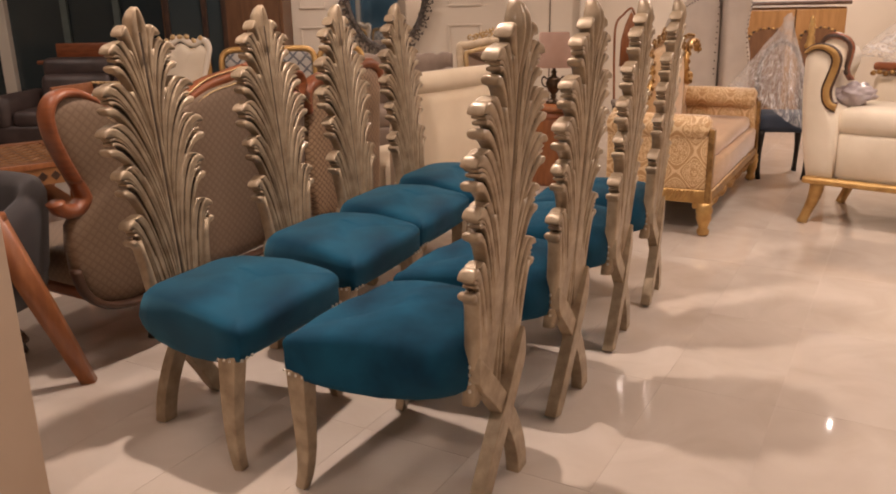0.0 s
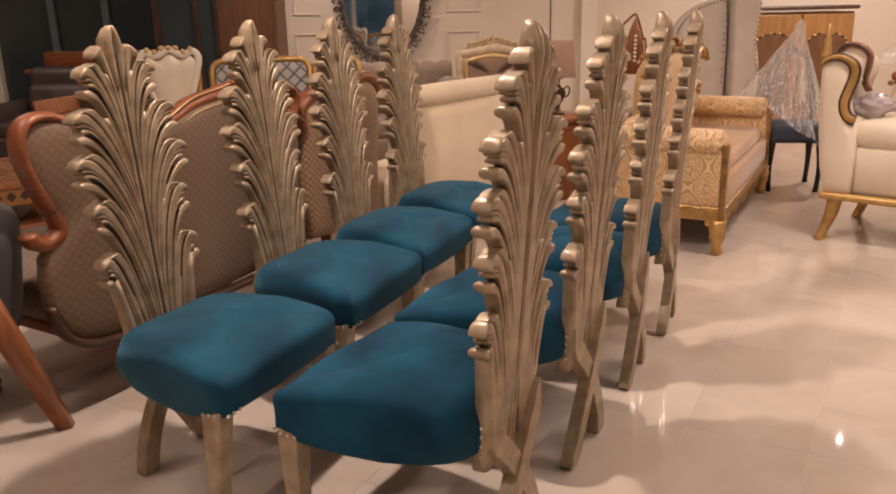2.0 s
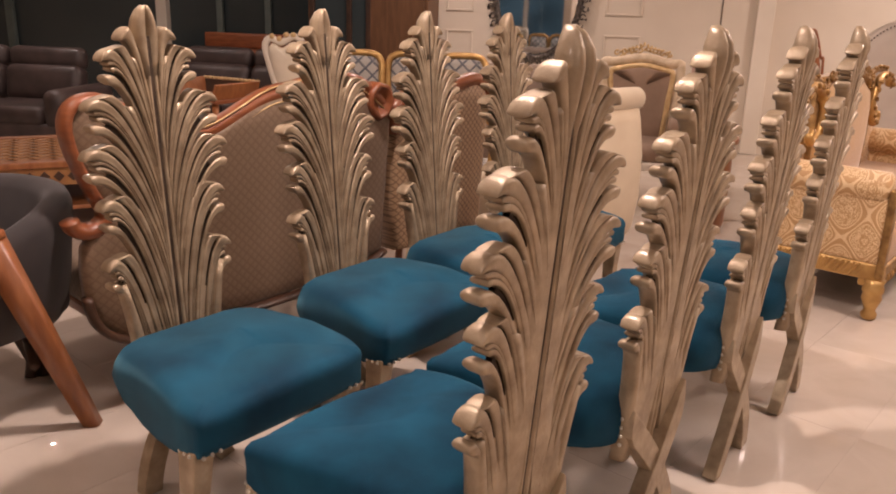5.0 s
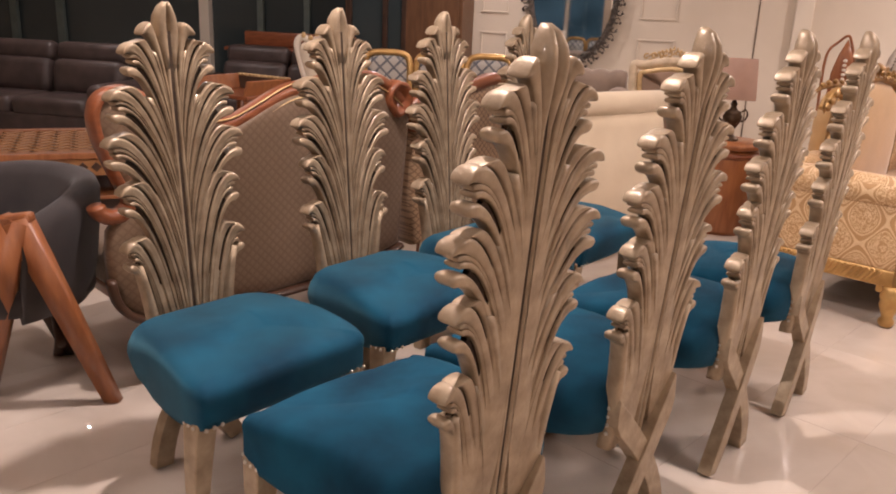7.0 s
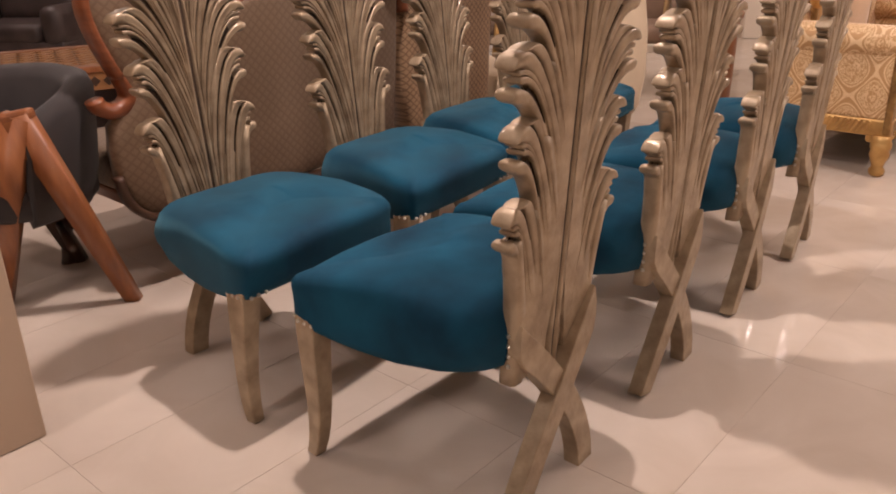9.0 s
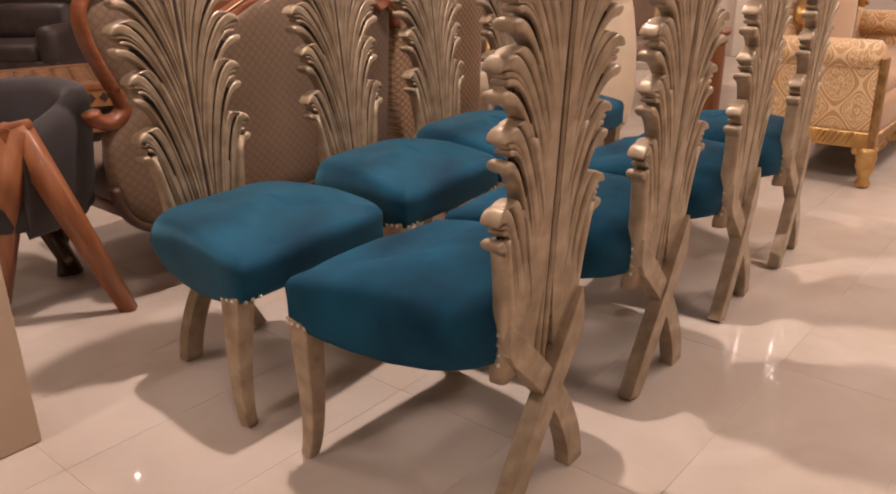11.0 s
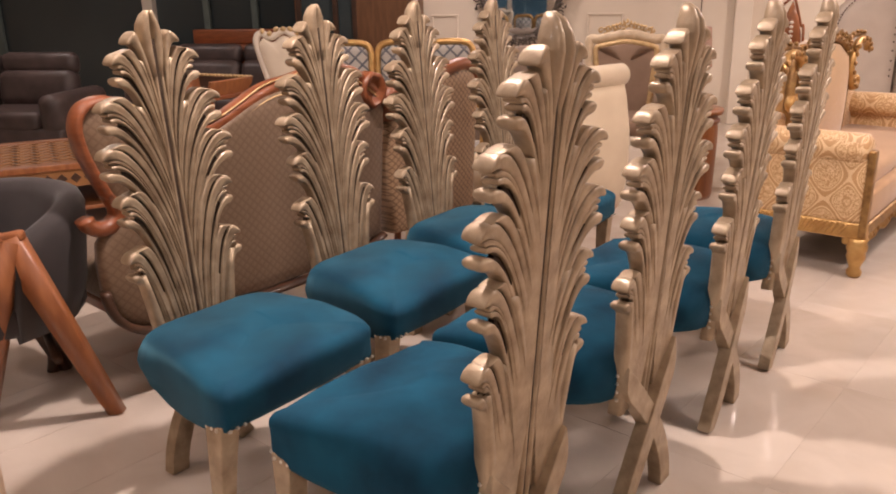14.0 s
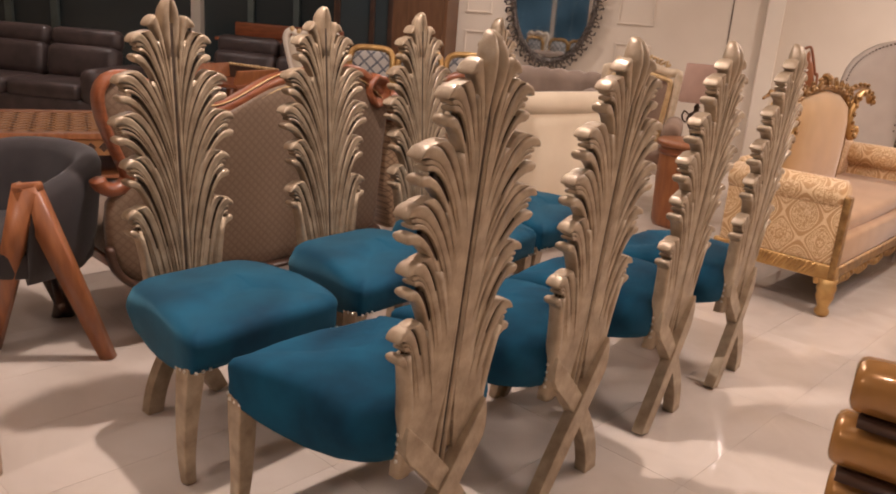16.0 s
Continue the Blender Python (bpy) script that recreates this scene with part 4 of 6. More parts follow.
def check_chair(m):
    """Gilt chair whose round-topped back holds a blue and white checked panel."""
    t = thing("gilt_chair", m, "gilt wooden chair with blue and white checked back", "chair", "gilt chairs with checked backs")
    arch = smooth_line([(-0.13, 0, 0.50), (-0.145, 0.02, 0.80), (-0.152, 0.04, 1.03), (-0.140, 0.05, 1.105), (-0.095, 0.055, 1.136), (0.0, 0.055, 1.142), (0.095, 0.055, 1.136), (0.140, 0.05, 1.105), (0.152, 0.04, 1.03), (0.145, 0.02, 0.80), (0.13, 0, 0.50)], 4)
    rod("back_frame", GOLD, t, arch, 0.021, 0.022, None, 8, "bright gilt bent frame")
    inner = [(p.x * 0.88, p.z - 0.02) for p in arch if p.z > 0.72]
    sheet("back_panel", CHECK, t, inner, 0.025, 0.065, "blue and white checked cloth", 0.012)
    one("seat", CHECK, t, (0.44, 0.42, 0.07), (0, -0.20, 0.46), None, 0.03, uv=True)
    one("seat_rail", GOLD, t, (0.44, 0.43, 0.05), (0, -0.20, 0.405), None, 0.01)
    for sx in (-1, 1):
        rod("leg", GOLD, t, smooth_line([(sx * 0.19, -0.38, 0.40), (sx * 0.20, -0.40, 0.2), (sx * 0.19, -0.39, 0)], 3), [0.026, 0.025, 0.023, 0.02, 0.018, 0.017, 0.018])
        rod("leg", GOLD, t, [(sx * 0.13, 0.0, 0.52), (sx * 0.15, 0.02, 0.25), (sx * 0.15, 0.06, 0)], [0.022, 0.02, 0.017])
        rod("arm", GOLD, t, smooth_line([(sx * 0.145, 0.02, 0.74), (sx * 0.22, -0.10, 0.72), (sx * 0.23, -0.28, 0.66), (sx * 0.21, -0.30, 0.45)], 4), 0.016)
    return t


gilt = check_chair(pose(-1.46, 5.85, -0.04, 0, 0, 14))
for gx, gy, ga in ((-1.13, 5.93, 11), (-0.80, 5.98, 8), (-1.85, 5.80, 24)):
    copy_thing(gilt, pose(gx, gy, -0.04, 0, 0, ga))


def ornate_chair():
    """Cream armchair with a shield back under a carved gilt crest."""
    t = thing("carved_chair", pose(-1.83, 5.66, 0.0, 0, 0, 16), "cream carved armchair with gilt crest and trim", "chair")
    h, top = 0.18, 1.19
    frame_ = smooth_line([(-h * 0.40, 0, 0.50), (-h * 0.50, 0.03, 0.78), (-h * 0.88, 0.06, top - 0.16), (-h, 0.07, top - 0.06), (-h * 0.82, 0.075, top - 0.015), (-h * 0.45, 0.075, top - 0.04), (0, 0.08, top), (h * 0.45, 0.075, top - 0.04), (h * 0.82, 0.07, top - 0.015), (h, 0.07, top - 0.06), (h * 0.88, 0.06, top - 0.16), (h * 0.50, 0.03, 0.78), (h * 0.40, 0, 0.50)], 4)
    rod("back_frame", TRIM, t, frame_, 0.024, 0.026, None, 8, "cream painted frame")
    sheet("back_panel", CREAM, t, [(p.x * 0.9, p.z - 0.03) for p in frame_ if p.z > 0.6], 0.03, 0.07, "", 0.03)
    crest_bead = bmesh.new()
    ball(crest_bead, (0, 0, 0), (0.020, 0.014, 0.016), 8)
    for k in range(7):
        x = (k - 3) * 0.045
        bead = part("crest_leaf", crest_bead.copy(), PALEGILT, t, "carved gilt crest leaf" if k == 0 else "")
        bead.location, bead.rotation_euler = (x, 0.055, top + 0.012 - 0.7 * x * x - (0.022 if abs(k - 3) == 2 else 0)), (0, 0.5 * (k - 3), 0)
    crest_bead.free()
    one("seat", CREAM, t, (0.42, 0.46, 0.10), (0, -0.22, 0.45), None, 0.04)
    one("seat_rail", GOLD, t, (0.42, 0.46, 0.05), (0, -0.22, 0.385), None, 0.01)
    for sx in (-1, 1):
        for y in (-0.40, 0.0):
            rod("leg", GOLD, t, smooth_line([(sx * 0.178, y, 0.38), (sx * 0.20, y * 1.05, 0.2), (sx * 0.19, y, 0)], 3), [0.028, 0.026, 0.023, 0.02, 0.018, 0.017, 0.018])
        rod("arm", GOLD, t, smooth_line([(sx * 0.12, 0.04, 0.86), (sx * 0.23, -0.12, 0.76), (sx * 0.25, -0.30, 0.70), (sx * 0.19, -0.34, 0.45)], 4), 0.017, None, None, 10, "gilt scrolled arm")
    return t


ornate_chair()


def crested_armchair():
    """Wide armchair: broad cream frame with square shoulders, gilt inner moulding, pierced crest and padded arms."""
    t = thing("crested_armchair", pose(0.315, 7.25, 0, 0, 0, -2), "taupe padded armchair with cream frame and pierced gilt crest", "chair")
    h, top = 0.325, 1.075

    def outline(k):
        return [(-h * 0.86 + k, 0.40), (-h * 0.94 + k, 0.72), (-h + k, top - 0.03 - k), (-h + 0.025 + k, top - k * 1.1), (-h * 0.66, top - 0.006 - k), (-h * 0.30, top + 0.020 - k), (0, top + 0.032 - k),
                (h * 0.30, top + 0.020 - k), (h * 0.66, top - 0.006 - k), (h - 0.025 - k, top - k * 1.1), (h - k, top - 0.03 - k), (h * 0.94 - k, 0.72), (h * 0.86 - k, 0.40)]
    for name, mat, k, r, y, label in (("back_frame", CREAMGILT, 0.036, 0.036, 0.055, "broad cream painted frame"), ("inner_moulding", PALEGILT, 0.092, 0.022, 0.035, "carved gilt inner moulding")):
        line = smooth_line([(x, y + 0.05 * (z - 0.4), z) for x, z in outline(k)], 3)
        rod(name, mat, t, line, r, 0.022 if r > 0.02 else r, (0, 1, 0), 10, label)
    sheet("back_panel", BROWNCLOTH, t, outline(0.10), 0.045, 0.10, "smooth taupe padded back", 0.004)
    rnd = random.Random(8)
    for k in range(15):
        q = (k - 7) / 7
        bm = bmesh.new()
        pts = [(0.026 * (1 - j / 9) * math.cos(0.8 * j), 0.002 * j, 0.026 * (1 - j / 9) * math.sin(0.8 * j)) for j in range(8)]
        tube(bm, pts, [0.008] * 8, None, None, 5)
        ob = part("crest_scroll", bm, PALEGILT, t, "pierced gilt scroll" if k == 0 else "")
        ob.location, ob.rotation_euler = (q * 0.20, 0.085, top + 0.024 + 0.040 * (1 - abs(q)) ** 1.3), (0, rnd.uniform(-2, 2), 0)
        if abs(k - 7) < 6:
            leaf = part("crest_leaf", finial_leaf(0.020, 0.034), PALEGILT, t)
            leaf.location, leaf.rotation_euler = (q * 0.19, 0.086, top + 0.036 + 0.062 * (1 - abs(q)) ** 1.3), (0, q * 0.7, 0)
    one("seat", BROWNCLOTH, t, (0.54, 0.54, 0.13), (0, -0.20, 0.42), None, 0.05, seg=3)
    one("seat_rail", TRIM, t, (0.60, 0.58, 0.06), (0, -0.20, 0.33), None, 0.012)
    for sx in (-1, 1):
        bm = bmesh.new()
        tube(bm, [(sx * 0.315, y, z) for y, z in ((-0.46, 0.615), (-0.43, 0.615), (-0.2, 0.62), (0.05, 0.63))], [0.045, 0.075, 0.078, 0.070], None, None, 16)
        part("arm_pad", bm, BROWNCLOTH, t, "thick taupe padded arm")
        one("arm_panel", BROWNCLOTH, t, (0.09, 0.48, 0.27), (sx * 0.315, -0.19, 0.47), None, 0.02)
        for y in (-0.44, 0.04):
            rod("leg", TRIM, t, smooth_line([(sx * 0.27, y, 0.32), (sx * 0.285, y * 1.04, 0.16), (sx * 0.275, y, 0)], 3), [0.028, 0.027, 0.025, 0.022, 0.02, 0.018, 0.02])
    return t


def finial_leaf(w, h):
    """A small upright carved leaf."""
    bm = bmesh.new()
    ball(bm, (0, 0, 0), (w / 2, 0.006, h / 2), 8)
    for v in bm.verts:
        v.co.x *= 1.0 - 0.6 * max(0.0, v.co.z / h)
    return bm


crested_armchair()


def display_cabinet():
    t = thing("display_cabinet", pose(-2.60, 9.30, 0), "dark chestnut wooden display cabinet with glazed doors", "cabinet")
    one("back", CABINETWOOD, t, (1.30, 0.03, 2.2), (0, 0.46, 1.12), None, 0.004)
    for x in (-0.65, 0.65):
        one("side", CABINETWOOD, t, (0.04, 0.46, 2.2), (x, 0.22, 1.12), None, 0.006)
    one("plinth", CABINETWOOD, t, (1.34, 0.48, 0.10), (0, 0.22, 0.05), None, 0.006)
    one("cornice", CABINETWOOD, t, (1.42, 0.54, 0.08), (0, 0.20, 2.26), None, 0.02)
    one("door", CABINETWOOD, t, (0.60, 0.03, 2.1), (0.33, -0.01, 1.15), None, 0.006, "plain chestnut door panel")
    for x in (-0.62, -0.20, 0.02):
        one("door_stile", DARKWOOD, t, (0.055, 0.03, 2.1), (x, -0.012, 1.15), None, 0.006, "dark door stile")
    for x, w in ((-0.41, 0.36), (-0.09, 0.16)):
        one("pane", GLASS, t, (w, 0.008, 2.05), (x, 0.0, 1.15), None, 0.0, "dark cabinet glass")
    for z in (0.6, 1.05, 1.5):
        one("shelf", CABINETWOOD, t, (0.62, 0.38, 0.02), (-0.31, 0.24, z), None, 0.003)
    return t


display_cabinet()


# shop window with the night behind it
win = thing("window_1", pose(0, 0, 0), "wide dark shop window with one pale upright and dim bars", "window", kind="structure")
for xa, xb in ((-9.5, -7.65), (-7.65, -5.37), (-5.37, -3.3)):
    one("pane", GLASS, win, (xb - xa - 0.02, 0.02, 2.56), ((xa + xb) / 2, 9.88, 1.41), None, 0.0, "dark glass with the night outside")
one("window_frame", TRIM, win, (0.14, 0.10, 2.58), (-5.37, 9.82, 1.41), None, 0.01, "pale painted mullion")
# dim bars stand in for vertical streaks reflected in the glass
for x, w in ((-8.3, 0.12), (-7.55, 0.12), (-4.62, 0.08), (-4.0, 0.08)):
    one("bar", mixed("dim_green_streak", (0.10, 0.125, 0.115), (0.14, 0.17, 0.155), 6, 0.5) if x == -8.3 else bpy.data.materials["dim_green_streak"], win, (w, 0.05, 2.58), (x, 9.835, 1.41), None, 0.006, "dim green bar for a streak reflected in the glass")
one("window_sill", TRIM, win, (6.2, 0.16, 0.04), (-6.4, 9.76, 0.14), None, 0.008)


# glowing sheet added to tint the mirror, and the glazed front behind the camera
def backdrop_glow():
    m, tree, b = material("blue_glow_sheet")
    n, l = tree.nodes, tree.links
    co = n.new("ShaderNodeTexCoord")
    nz = n.new("ShaderNodeTexNoise")
    nz.inputs["Scale"].default_value, nz.inputs["Detail"].default_value = 0.9, 3
    l.new(co.outputs["Object"], nz.inputs["Vector"])
    ramp = n.new("ShaderNodeValToRGB")
    ramp.color_ramp.elements[0].position, ramp.color_ramp.elements[1].position = 0.35, 0.68
    ramp.color_ramp.elements[0].color, ramp.color_ramp.elements[1].color = (0.026, 0.038, 0.044, 1), (0.058, 0.082, 0.096, 1)
    l.new(nz.outputs[0], ramp.inputs[0])
    l.new(ramp.outputs[0], b.inputs["Emission Color"])
    b.inputs["Emission Strength"].default_value = 1.0
    b.inputs["Base Color"].default_value, b.inputs["Roughness"].default_value = (0.02, 0.025, 0.03, 1), 1.0
    return m


slab("backdrop", (X0 - 3, Y0 - 3.1, -0.5), (X1 + 3, Y0 - 3.0, 4.5), backdrop_glow(), "unseen dim blue glowing sheet outside the shop", "backdrop")
CLEAR = glassy("clear_glass", (0.92, 0.96, 0.97))
front = thing("window_2", pose(0, 0, 0), "dark glazed shop front with white mullions", "window", kind="structure")
for k in range(8):
    one("pane", CLEAR, front, (1.96, 0.02, 1.98), (X0 + 1.0 + 2.0 * k, Y0 - 0.08, 1.75), None, 0.0, "dark glass with the night outside")
for k in range(1, 8):
    one("bar", TRIM, front, (0.10, 0.10, 1.99), (X0 + 2.0 * k, Y0 - 0.04, 1.75), None, 0.008, "white mullion")


# dark carved sideboard below the window
side = thing("sideboard", pose(-3.75, 8.95, 0), "dark red-brown carved wooden sideboard", "sideboard")
one("carcass", DARKWOOD, side, (1.3, 0.42, 0.80), (0, 0, 0.45), None, 0.01)
one("top", WALNUT, side, (1.4, 0.48, 0.04), (0, 0, 0.87), None, 0.01)
one("gallery", WALNUT, side, (1.36, 0.04, 0.16), (0, 0.18, 0.97), None, 0.02)
for x in (-0.34, 0.34):
    one("door", WALNUT, side, (0.56, 0.02, 0.62), (x, -0.215, 0.46), None, 0.01)
for x in (-0.6, 0.6):
    for y in (-0.17, 0.17):
        turned("foot", DARKWOOD, side, [(0.025, 0), (0.035, 0.03), (0.03, 0.055)], (x, y, 0), n=10)


# ---- the wall with panels and the mirror ----
def wall_panel(x0, x1, z0, z1):
    """Raised moulding round a panel."""
    t = thing("trim", pose(0, 0, 0), "raised cream panel moulding on the wall", "moulding", "panel mouldings", "structure")
    for a, b in (((x0, z0), (x1, z0)), ((x1, z0), (x1, z1)), ((x1, z1), (x0, z1)), ((x0, z1), (x0, z0))):
        w, h = abs(b[0] - a[0]) + 0.03, abs(b[1] - a[1]) + 0.03
        hor = w > h
        one("moulding", WALL, t, (w if hor else 0.022, 0.016, 0.022 if hor else h - 0.054), ((a[0] + b[0]) / 2, Y1 - 0.0095, (a[1] + b[1]) / 2), None, 0.006)
    return t


for x0, x1 in ((-1.84, -1.56), (-0.12, 0.24)):
    wall_panel(x0, x1, 1.37, 2.5)
    wall_panel(x0, x1, 0.20, 1.15)
# thin dark strip laid on the wall in place of a shaded gap
one("groove", GROOVE, thing("trim", pose(0, 0, 0), "narrow dark strip standing for a gap between the wall panels", "gap", kind="structure"), (0.012, 0.006, 2.9), (1.04, Y1 - 0.004, 1.46), None, 0.0)
pil = thing("trim", pose(0, 0, 0), "pale cream pilaster on the wall", "pilaster", kind="structure")
one("shaft", TRIM, pil, (0.17, 0.06, 2.99), (1.46, Y1 - 0.031, 1.497), None, 0.008)


def mirror():
    t = thing("mirror", pose(-0.84, Y1 - 0.05, 1.60, -0.6, 0, -1.2), "oval wall mirror in an ornate dark pewter frame", "mirror")
    rx, rz = 0.44, 0.68
    bm = bmesh.new()
    ring = [(rx * math.cos(2 * math.pi * k / 48), rz * math.sin(2 * math.pi * k / 48)) for k in range(48)]
    loft(bm, [[(x * q, y, z * q) for x, z in ring] for q, y in ((1.0, 0.0), (1.0, -0.012), (0.97, -0.016), (0.5, -0.016), (0.05, -0.016))])
    part("glass", bm, MIRROR, t, "mirror glass", smooth=False)
    rod("frame", PEWTER, t, [(x * 1.05, -0.01, z * 1.035) for x, z in ring] + [(ring[0][0] * 1.05, -0.01, 0)], 0.030, 0.03, (0, 1, 0), 8)
    rnd = random.Random(5)
    bm, done = mesh_part("scrollwork", PEWTER, t, "pierced pewter scrollwork")
    for k in range(52):
        a = 2 * math.pi * k / 52
        for r, turn in ((1.17, 40), (1.06, 210)):
            pts, rad = [], []
            for j in range(9):
                b = a * 180 / math.pi + turn + j * 38 * (1 if k % 2 else -1)
                q = 0.034 * (1.15 - 0.09 * j)
                pts.append((rx * r * math.cos(a) + q * math.cos(radians(b)), -0.03 - 0.002 * j, rz * (1 + (r - 1) * 0.75) * math.sin(a) + q * math.sin(radians(b))))
                rad.append(0.007 + 0.0007 * j)
            tube(bm, pts, rad, None, None, 5)
        tip = 1.24 + 0.03 * rnd.random()
        ball(bm, (rx * tip * math.cos(a), -0.025, rz * (1 + (tip - 1) * 0.75) * math.sin(a)), (0.016, 0.012, 0.016), 6)
    done()
    return t


mirror()


# ---- the sofas behind the far end of the chairs ----
def roll_sofa():
    """Cream sofa with a rolled back, seen from behind."""
    t = thing("roll_back_sofa", pose(-0.22, 4.83, 0, 0, 0, 54), "cream sofa with a thick rolled back", "sofa")
    L = 1.02
    bm, done = mesh_part("outside_back", ROLLCLOTH, t, "plain cream back panel")
    rings = []
    for x in (0.0, 0.03, 0.2, 0.45, L - 0.2, L - 0.03, L):
        e = 0.012 if x in (0.0, L) else 0.0
        rings.append([(x, y + (e if y < 0.1 else -e), z) for y, z in ((0.06, 0.10), (0.02, 0.16), (-0.012, 0.35), (-0.008, 0.6), (0.025, 0.80), (0.05, 0.89), (0.17, 0.89), (0.20, 0.6), (0.20, 0.10))])
    loft(bm, rings)
    done()
    bm, done = mesh_part("roll", ROLLCLOTH, t, "thick rolled top edge")
    tube(bm, [(x, 0.085, 0.925) for x in (-0.02, 0.0, 0.3, 0.6, L, L + 0.02)], [0.042, 0.066, 0.069, 0.069, 0.066, 0.042], None, None, 18)
    done()
    one("seat", ROLLCLOTH, t, (L, 0.55, 0.20), (L / 2, 0.46, 0.36), None, 0.06, seg=3)
    one("plinth", ROLLCLOTH, t, (L - 0.02, 0.66, 0.16), (L / 2, 0.40, 0.17), None, 0.02)
    for x in (0.06, L - 0.06):
        for y in (0.10, 0.66):
            turned("foot", DARKWOOD, t, [(0.02, 0), (0.03, 0.09)], (x, y, 0), n=10)
    return t


roll_sofa()


def drum_table():
    t = thing("drum_table", pose(0.765, 6.52, -0.0), "round orange-brown wooden drum side table", "table")
    turned("body", ORANGEWOOD, t, [(0.19, 0.0), (0.20, 0.03), (0.205, 0.2), (0.21, 0.4), (0.205, 0.56), (0.195, 0.58)], (0, 0, 0), n=28)
    turned("top", ORANGEWOOD, t, [(0.20, 0.575), (0.235, 0.585), (0.24, 0.605), (0.235, 0.62), (0.05, 0.625)], (0, 0, 0), n=28)
    turned("moulding", WALNUT, t, [(0.208, 0.52), (0.220, 0.53), (0.220, 0.545), (0.208, 0.555)], (0, 0, 0), n=28)
    return t


drum_table()


def table_lamp():
    t = thing("table_lamp", pose(0.765, 6.50, 0.625), "dark urn table lamp with a pinkish square shade", "lamp")
    turned("urn", BRONZE, t, [(0.058, 0.0), (0.060, 0.012), (0.034, 0.026), (0.018, 0.045), (0.026, 0.058), (0.018, 0.068), (0.040, 0.095), (0.058, 0.130), (0.064, 0.158), (0.052, 0.180), (0.058, 0.188), (0.026, 0.205), (0.016, 0.225), (0.024, 0.240), (0.013, 0.256), (0.010, 0.30)], (0, 0, 0), "dark fluted urn base")
    bm, done = mesh_part("shade", SHADE, t, "pinkish cloth shade")
    rings = []
    for hw, hd, z in ((0.122, 0.10, 0.275), (0.122, 0.10, 0.28), (0.104, 0.085, 0.535), (0.10, 0.08, 0.535), (0.118, 0.095, 0.275)):
        rings.append([(sx * hw, sy * hd, z) for sx, sy in ((-1, -1), (0, -1.1), (1, -1), (1.1, 0), (1, 1), (0, 1.1), (-1, 1), (-1.1, 0))])
    loft(bm, rings, cap=False)
    done()
    for sx in (-1, 1):
        rod("urn_handle", BRONZE, t, smooth_line([(sx * 0.050, 0, 0.185), (sx * 0.078, 0, 0.205), (sx * 0.092, 0, 0.175), (sx * 0.080, 0, 0.140), (sx * 0.056, 0, 0.125)], 4), 0.007, None, None, 6, "scrolled bronze handle")
    rod("neck", BLACK, t, [(0, 0, 0.28), (0, 0, 0.42)], 0.008)
    rod("shade_ring", BLACK, t, [(-0.110, 0, 0.42), (0.110, 0, 0.42)], 0.003)
    return t


table_lamp()


TUFT_X = -0.76


def taupe_sofa():
    t = thing("tufted_sofa", pose(TUFT_X, 6.98, -0.0), "grey-taupe sofa with buttoned back and rolled arms", "sofa")
    one("base", TAUPECLOTH, t, (1.5, 0.80, 0.28), (0, 0.40, 0.24), None, 0.03)
    one("seat_cushion", TAUPECLOTH, t, (1.1, 0.62, 0.16), (0, 0.34, 0.44), None, 0.06, seg=3)
    bm, done = mesh_part("back", TAUPECLOTH, t, "buttoned taupe back")
    rings = []
    for k in range(31):
        x = -0.72 + 1.44 * k / 30
        dip = 0.018 * abs(math.sin(math.pi * k / 3))
        rings.append([(x, y, z) for y, z in ((0.58 + dip, 0.35), (0.56 + dip * 1.6, 0.7), (0.56 + dip, 0.87), (0.60, 0.935 + dip), (0.70, 0.95 + dip), (0.80, 0.91), (0.80, 0.2))])
    loft(bm, rings)
    done()
    for sx in (-1, 1):
        one("arm", TAUPECLOTH, t, (0.18, 0.72, 0.46), (sx * 0.68, 0.36, 0.45), None, 0.03)
        rod("arm_roll", TAUPECLOTH, t, [(sx * 0.69, -0.13, 0.705), (sx * 0.69, -0.11, 0.705), (sx * 0.69, 0.5, 0.72), (sx * 0.69, 0.62, 0.72)], [0.09, 0.125, 0.125, 0.10], None, None, 16, "thick rolled arm")
        for y in (0.08, 0.72):
            turned("foot", DARKWOOD, t, [(0.02, 0), (0.032, 0.11)], (sx * 0.66, y, 0), n=10)
    return t


taupe_sofa()


def volute(bm, at, r, turn, side):
    """A small carved spiral in the plane across x."""
    pts, rad = [], []
    for k in range(17):
        a = radians(turn) + k / 16 * 4.4 * math.pi / 2
        q = r * (1.15 - 0.80 * k / 16)
        pts.append((at[0] + 0.010 * k / 16, at[1] + side * q * math.cos(a), at[2] + q * math.sin(a)))
        rad.append(r * (0.20 + 0.16 * k / 16))
    tube(bm, pts, rad, None, None, 6)


